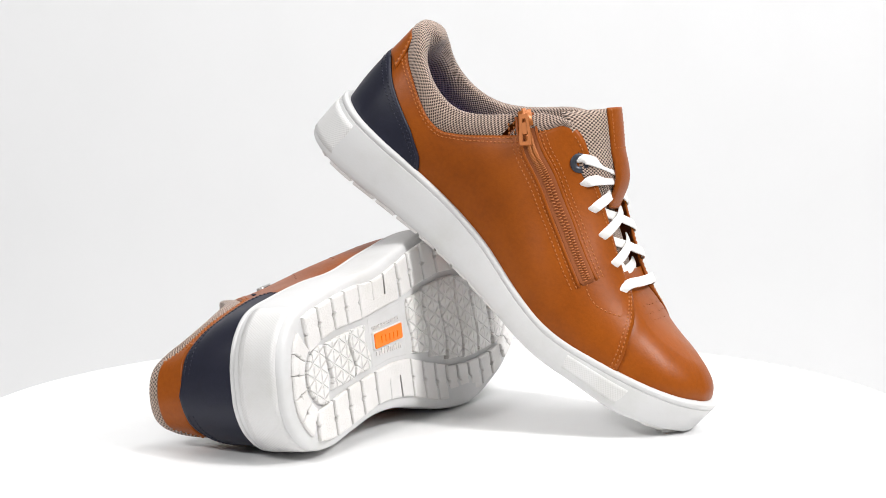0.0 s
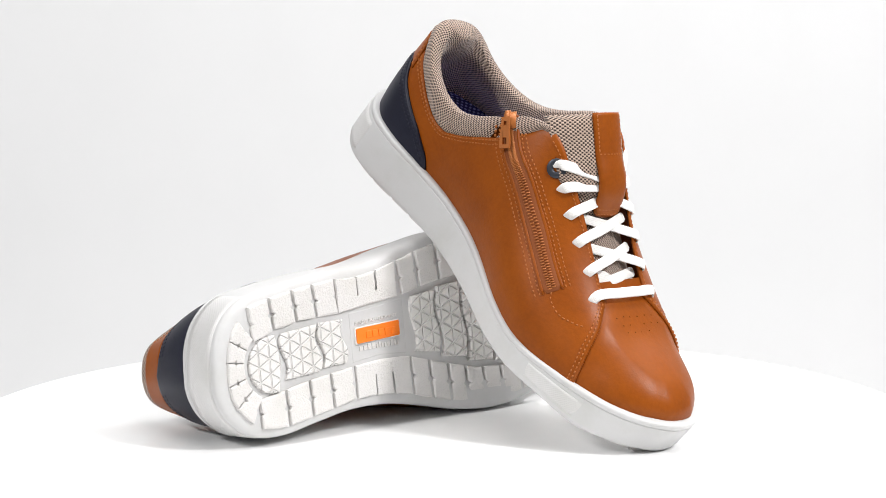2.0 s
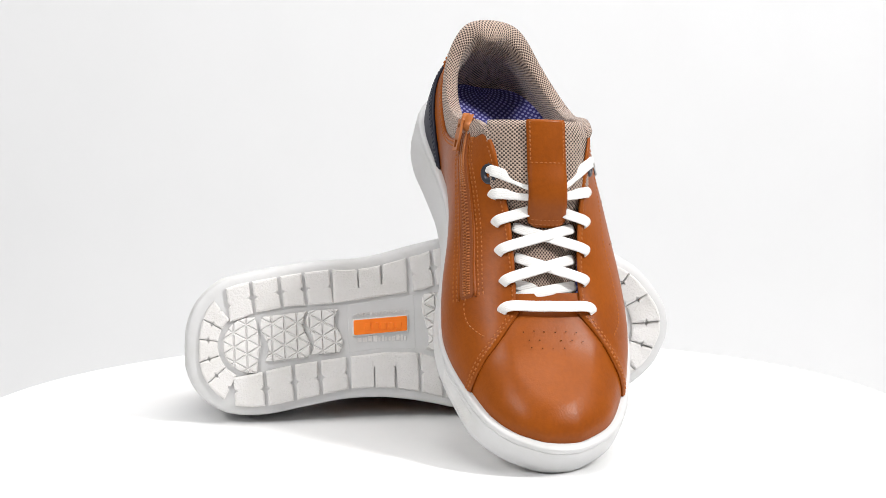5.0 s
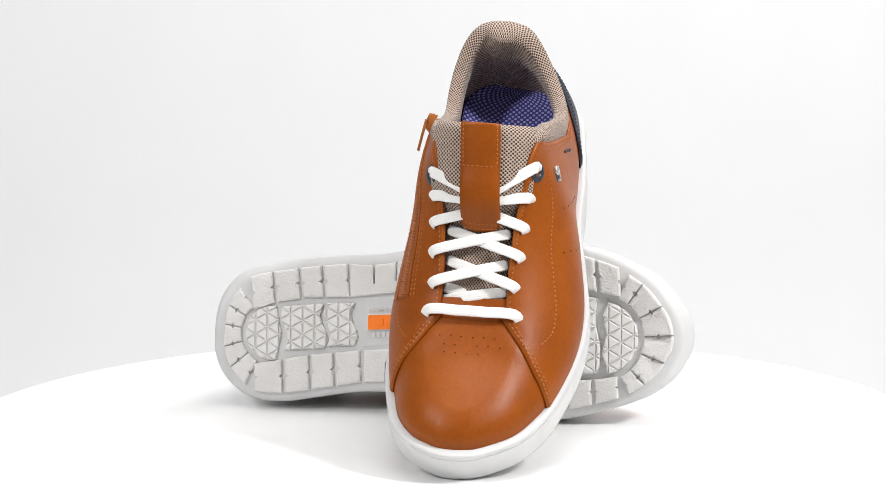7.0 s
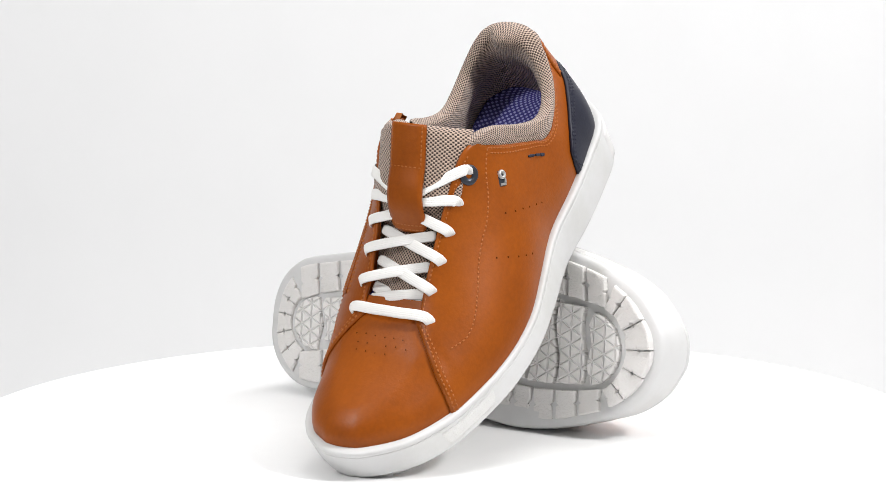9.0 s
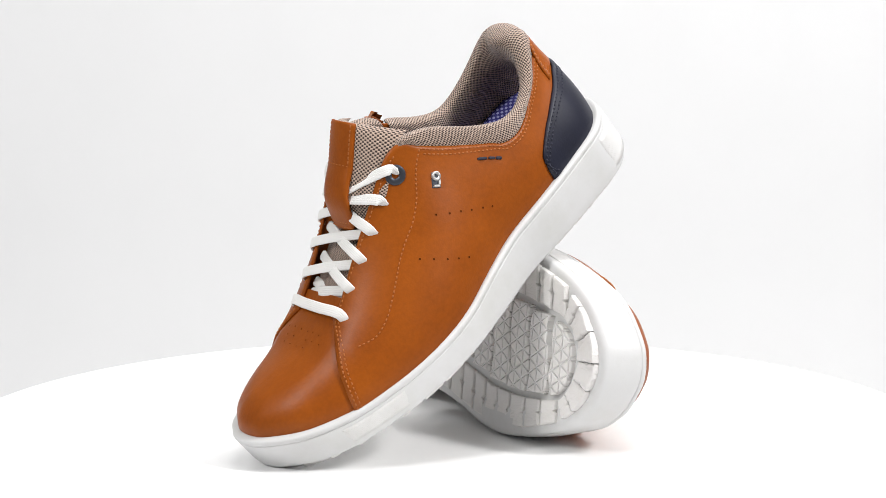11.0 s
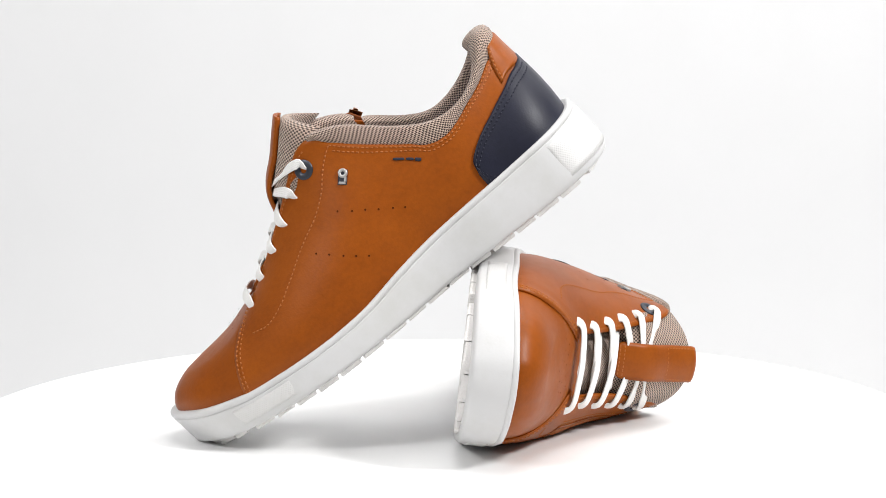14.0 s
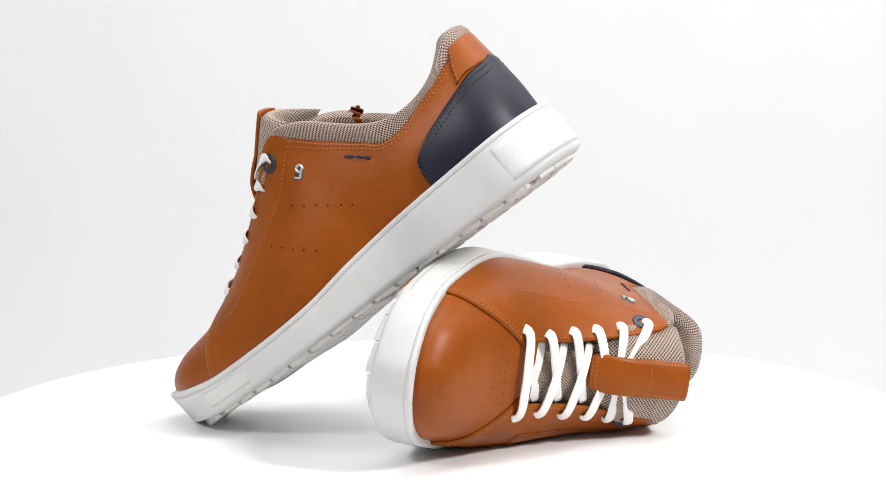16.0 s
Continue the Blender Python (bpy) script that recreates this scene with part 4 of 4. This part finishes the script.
def surface(side, uv, off):
    p = upper(side, np.array([uv[0]]), np.array([uv[1]]), np.array([off]))[0]
    n = upper(side, np.array([uv[0]]), np.array([uv[1]]), np.array([off + 0.002]))[0] - p
    return p, n / np.linalg.norm(n)


FORE = np.array([0.52, 0.0, 0.85])


def laces(shoe):
    uv = {s: [uv_at(s, x, z) for x, z in HOLES[s]] for s in (1, -1)}

    def edge(side, row, off):
        """A point on the throat's edge at a row that may lie between two holes."""
        i = min(int(row), 4)
        f = row - i
        u = uv[side][i][0] * (1 - f) + uv[side][i + 1][0] * f
        return surface(side, (u, 0.995), off)[0]

    def run(points, normals, name="lace"):
        P = spline(points, 30)
        N = np.stack([np.interp(np.linspace(0, 1, 30), np.linspace(0, 1, len(normals)), np.asarray(normals)[:, k]) for k in range(3)], -1)
        band(name, P, N, 0.0060, 0.0013, LACE, shoe, round_ends=True)

    def start(side, i):
        p0, n0 = surface(side, uv[side][i], 0.0004)
        p1, n1 = surface(side, (uv[side][i][0], uv[side][i][1] * 0.6 + 0.4), 0.0036)
        return [p0, p1], [n0 * 0.7 + 0.5 * FORE, n1 * 0.5 + 0.6 * FORE]

    def mid(a, b, f, lift):
        return a * (1 - f) + b * f + FORE * lift

    # the straight bar at the foot of the lacing
    a, na = start(1, 0)
    b, nb = start(-1, 0)
    run(a + [mid(a[1], b[1], 0.35, 0.0030), mid(a[1], b[1], 0.65, 0.0030)] + b[::-1], na + [FORE, FORE] + nb[::-1])
    # crossing runs: up over one edge, under the other
    for i in (1, 2):
        for side, lift in ((1, 0.0), (-1, 0.0015)):
            a, na = start(side, i)
            e = edge(-side, i + 0.62, -0.0028)
            run(a + [mid(a[1], e, 0.4, 0.0018 + lift), mid(a[1], e, 0.75, 0.0006 + lift), e], na + [FORE, FORE, FORE])
    for side, lift in ((1, 0.0), (-1, 0.0015)):
        a, e = edge(side, 0.22, -0.0028), edge(-side, 0.72, -0.0028)
        run([a, mid(a, e, 0.3, 0.0005 + lift), mid(a, e, 0.7, 0.0005 + lift), e], [FORE] * 4)
    # the upper three pairs run in under the leather strip
    for side in (1, -1):
        for i, k in ((3, 0.17), (4, 0.30), (5, 0.37)):
            a, na = start(side, i)
            q = spline(PATCH, at=[k])[0]
            e = np.array([q[0] - 0.0034, -0.0012 + side * 0.0060, q[1] - 0.0022])
            run(a + [mid(a[1], e, 0.55, 0.0012), e], na + [FORE, FORE])


def ring_part(name, centre, normal, r0, r1, height, mat, parent, label=""):
    c, n = np.asarray(centre), np.asarray(normal)
    t = np.cross(n, (0.3, 0.2, 1.0))
    t /= np.linalg.norm(t)
    b = np.cross(n, t)
    k = 24
    rows = []
    for r, h in ((r1, -0.0005), (r1, height * 0.4), (r1 * 0.9 + r0 * 0.1, height * 0.85), ((r0 + r1) / 2, height), (r0 * 1.05, height * 0.7), (r0, -0.0005)):
        rows.append([c + n * h + (t * math.cos(a) + b * math.sin(a)) * r for a in np.linspace(0, 2 * math.pi, k, endpoint=False)])
    return part(name, np.asarray(rows).reshape(-1, 3), grid_faces(6, k, 0, False, True), mat, parent, label)


def dots(name, shoe, side, places, off, r, mat):
    """Punched holes: small dark dimples in a row."""
    for x, z in places:
        uv = uv_at(side, x, z)
        p, n = surface(side, uv, off)
        t = np.cross(n, (0, 0.3, 1.0))
        t /= np.linalg.norm(t)
        b = np.cross(n, t)
        k = 10
        ring = [p + n * 0.0001 + (t * math.cos(a) + b * math.sin(a)) * r for a in np.linspace(0, 2 * math.pi, k, endpoint=False)]
        verts = ring + [p - n * 0.0001 + (q - p) * 0.5 for q in ring] + [p - n * 0.0001]
        faces = grid_faces(2, k, 0, False, True) + [(k + i, k + (i + 1) % k, 2 * k) for i in range(k)]
        part(name, verts, faces, HOLE, shoe)


def fittings(shoe):
    for side in (1, -1):
        p, n = surface(side, uv_at(side, *HOLES[side][5]), 0.0019)
        ring_part("eyelet", p, n, 0.0019, 0.0057, 0.0007, GUNMETAL, shoe, "dark gunmetal eyelet ring")
        # the run of stitches behind the holes
        pts = [(0.1300, 0.1035), (0.1432, 0.0920), (0.1510, 0.0835), (0.1600, 0.0765), (0.1700, 0.0715), (0.1800, 0.0660), (0.1880, 0.0608), (0.1970, 0.0555), (0.2060, 0.0505), (0.2160, 0.0470), (0.2280, 0.0475)]
        if side > 0:
            stitches("seam", side, uv_line(side, pts, 120), 0.0018, THREAD, shoe)
        else:
            stitches("seam", side, uv_line(side, [(0.2030, 0.0530), (0.2085, 0.0470), (0.2160, 0.0445), (0.2300, 0.0475)], 60), 0.0018, THREAD, shoe)
        # hem of the lacing edge
        edge = np.array([(a, 0.955) for a in np.linspace(ux(side, 0.147), ux(side, 0.236), 60)])
        stitches("seam", side, edge, 0.0018, THREAD, shoe)
    dots("punch_hole", shoe, 1, [(0.1483 - 0.0061 * k, 0.0722 - 0.0041 * k) for k in range(6)], 0.0018, 0.0006, HOLE)
    dots("punch_hole", shoe, 1, [(0.1718 - 0.0055 * k, 0.0615 - 0.0044 * k) for k in range(5)], 0.0018, 0.0006, HOLE)
    # perforations on the vamp
    for r, (x, n) in enumerate(((0.2335, 6), (0.2385, 6), (0.2430, 4))):
        for k in range(n):
            y = -0.016 + (k + 0.5 * (r % 2)) * 0.0060 + (0.004 if r == 2 else 0)
            side = 1 if y > -0.001 else -1
            G = GRID[side]
            d = (G[..., 0] - x) ** 2 + (G[..., 1] - y) ** 2 + 1e-3 * (G[..., 2] < 0.04)
            i = np.unravel_index(np.argmin(d), d.shape)
            q = G[i]
            dots("punch_hole", shoe, side, [(q[0], q[2])], 0.0003, 0.00042, HOLE)
    # bar tack and badge on the outer side
    uv = uv_line(1, [(0.0950, 0.0660), (0.1010, 0.0710), (0.1075, 0.0757)], 18)
    for i0 in (0, 6, 12):
        Q = [surface(1, a, 0.0020) for a in uv[i0:i0 + 6]]
        band("bar_tack", [q[0] for q in Q], [q[1] for q in Q], 0.0015 if i0 else 0.0019, 0.0008, NAVY_THREAD, shoe, "short dark bar tack stitch")
    p, n = surface(1, uv_at(1, 0.1345, 0.0850), 0.0020)
    t = np.array([0.62, 0.0, -0.78])
    t -= n * np.dot(t, n)
    t /= np.linalg.norm(t)
    b = np.cross(n, t)
    badge = ring_part("badge", p - t * 0.0018, n, 0.0010, 0.0027, 0.0013, PEWTER, shoe, "small pewter badge, a ring over a foot")
    v, f = box_mesh(p + t * 0.0004 - n * 0.0002, b * 0.0029, t * 0.0050, n * 0.0004)
    part("badge_backing", v, f, GUNMETAL, badge, "dark backing of the badge", smooth=False)
    v, f = box_mesh(p + t * 0.0036, b * 0.0024, t * 0.0009, n * 0.0010)
    part("badge_foot", v, f, PEWTER, badge, smooth=False)
    v, f = box_mesh(p + t * 0.0016 + b * 0.0016, b * 0.0008, t * 0.0020, n * 0.0010)
    part("badge_stem", v, f, PEWTER, badge, smooth=False)


ZIP = [(0.1128, 0.0995), (0.1245, 0.0918), (0.1392, 0.0842), (0.1555, 0.0764), (0.1709, 0.0683), (0.1830, 0.0617), (0.1956, 0.0555), (0.2050, 0.0510)]


def zipper(shoe):
    uv = uv_line(-1, ZIP, 60)
    Q = [surface(-1, a, 0.0) for a in uv]
    P, N = np.array([q[0] for q in Q]), np.array([q[1] for q in Q])
    T = np.gradient(P, axis=0)
    T /= np.linalg.norm(T, axis=1, keepdims=True)
    S = np.cross(T, N)
    tape = band("zip_tape", P + N * 0.0017, N, 0.0100, 0.0008, EDGE, shoe, "brown zip tape let into the inner quarter")
    def beside(d):
        """The line over the leather that runs d metres beside the zip."""
        L = P + S * d
        got = np.array([[GU[i], GV[i]] for i in (np.unravel_index(np.argmin(((GRID[-1] - q) ** 2).sum(-1)), GU.shape) for q in L)])
        for _ in range(6):
            got[1:-1] = (got[:-2] + 2 * got[1:-1] + got[2:]) / 4
        return got

    for k in (1, -1):
        Q = [surface(-1, a, 0.0019) for a in beside(0.0054 * k)]
        band("zip_lip", [q[0] for q in Q], [q[1] for q in Q], 0.0018, 0.0010, TAN, tape)
    coil = np.linspace(0.05, 0.985, 104)
    for s in (1, -1):
        verts, faces = [], []
        for k, a in enumerate(coil):
            i = a * 59
            at = lambda A: np.array([np.interp(i, range(60), A[:, j]) for j in range(3)])
            v, f = box_mesh(at(P) + at(N) * 0.0025 + at(S) * s * 0.0012 + at(T) * (0.00030 * s), at(T) * 0.00036, at(S) * 0.0013, at(N) * 0.0005)
            faces += [tuple(len(verts) + q for q in g) for g in f]
            verts += v
        part("zip_teeth", verts, faces, COPPER, tape, "copper-brown zip teeth")
    for d in (0.0074, 0.0104, -0.0074, -0.0100):
        stitches("seam", -1, beside(d)[4:], 0.0018, THREAD, tape)
    # the leather flap behind the zip's top
    U, V = np.meshgrid(np.linspace(ux(-1, 0.100), ux(-1, 0.130), 16), np.linspace(0.55, 1.0, 12))
    panel("zip_guard", -1, U, V, -0.0030, 0.0016, TAN, shoe, "tan leather flap behind the zip")
    # slider and pull
    c, n, t, s = P[3], N[3], T[3], S[3]
    v, f = box_mesh(c + n * 0.0042 + t * 0.001, t * 0.0052, s * 0.0040, n * 0.0016)
    slider = part("zip_slider", v, f, COPPER, shoe, "copper-brown zip slider")
    v, f = box_mesh(c + n * (0.0058 if MIRROR[0] > 0 else 0.0048) - t * 0.0004, t * 0.0042, s * 0.0013, n * 0.0016)
    part("slider_bridge", v, f, COPPER, slider)
    hang = np.array([0.74, -0.06, -0.70])
    hang -= n * np.dot(hang, n) * 0.4
    hang /= np.linalg.norm(hang)
    side = np.cross(n, hang)
    top = c + n * (0.0072 if MIRROR[0] > 0 else 0.0040) + t * 0.0015
    # the pull: a plate that widens towards its end, round an open slot
    def bar(name, d0, d1, w0, w1, x0, x1):
        """A bar of the pull from d0 to d1 down it, its two ends at x0, x1 across, w0, w1 wide."""
        ends = [(d0, x0 - w0, x0 + w0), (d1, x1 - w1, x1 + w1)]
        v = [top + hang * d + side * q + n * h for h in (-0.0007, 0.0007) for d, l, r in ends for q in (l, r)]
        part(name, v, [(0, 1, 3, 2), (4, 6, 7, 5), (0, 4, 5, 1), (2, 3, 7, 6), (0, 2, 6, 4), (1, 5, 7, 3)], COPPER, slider, smooth=False)

    bar("pull_ring", -0.0010, 0.0016, 0.0026, 0.0026, 0, 0)
    for k in (-1, 1):
        bar("pull_side", 0.0016, 0.0150, 0.0008, 0.0010, k * 0.0018, k * 0.0026)
    bar("pull_plate", 0.0040, 0.0108, 0.0014, 0.0018, 0, 0)
    bar("pull_end", 0.0150, 0.0170, 0.0036, 0.0034, 0, 0)


def sneaker(mirror, bend, label):
    MIRROR[0], BEND[0] = mirror, bend
    shoe = new("sneaker")
    tagged(shoe, label, "sneaker", "pair of sneakers")
    midsole(shoe)
    uppers(shoe)
    collar_piece("collar", shoe, ((1, ux(1, 0.143)), (-1, ux(-1, 0.1124))), "padded taupe mesh collar and lining")
    collar_piece("collar_front", shoe, ((-1, ux(-1, 0.1160)), (-1, ux(-1, 0.143))), "padded taupe mesh collar beyond the zip")
    insole(shoe)
    tongue(shoe)
    laces(shoe)
    fittings(shoe)
    zipper(shoe)
    tread(shoe)
    return shoe


LEANING = sneaker(1, 1.0, "tan leather sneaker leaning heel-up on the other shoe")
LYING = sneaker(-1, 0.0, "tan leather sneaker lying on its side, sole outward")


def axes(x, y, z, at):
    m = Matrix((x, y, z)).transposed().to_4x4()
    return Matrix.Translation(at) @ m.to_quaternion().to_matrix().to_4x4()


LEANING_POSE = axes((0.7146, -0.32915, -0.61726), (0.37705, 0.92447, -0.05645), (0.58922, -0.1924, 0.78473), (-0.07802, 0.07619, 0.17251))
LYING_POSE = axes((0.47294, 0.88088, 0.0197), (0.11121, -0.0375, -0.99309), (-0.87405, 0.47186, -0.11569), (-0.09078, -0.13150, 0.04892))


def motions():
    times = [k * 0.5 for k in range(int(SECONDS * 2) + 1)]
    spin = lambda t: Matrix.Rotation(turn(t), 4, "Z")
    walk(TURNTABLE, [(t, spin(t)) for t in times])
    walk(LEANING, [(t, spin(t) @ LEANING_POSE) for t in times])
    walk(LYING, [(t, spin(t) @ LYING_POSE) for t in times])


motions()
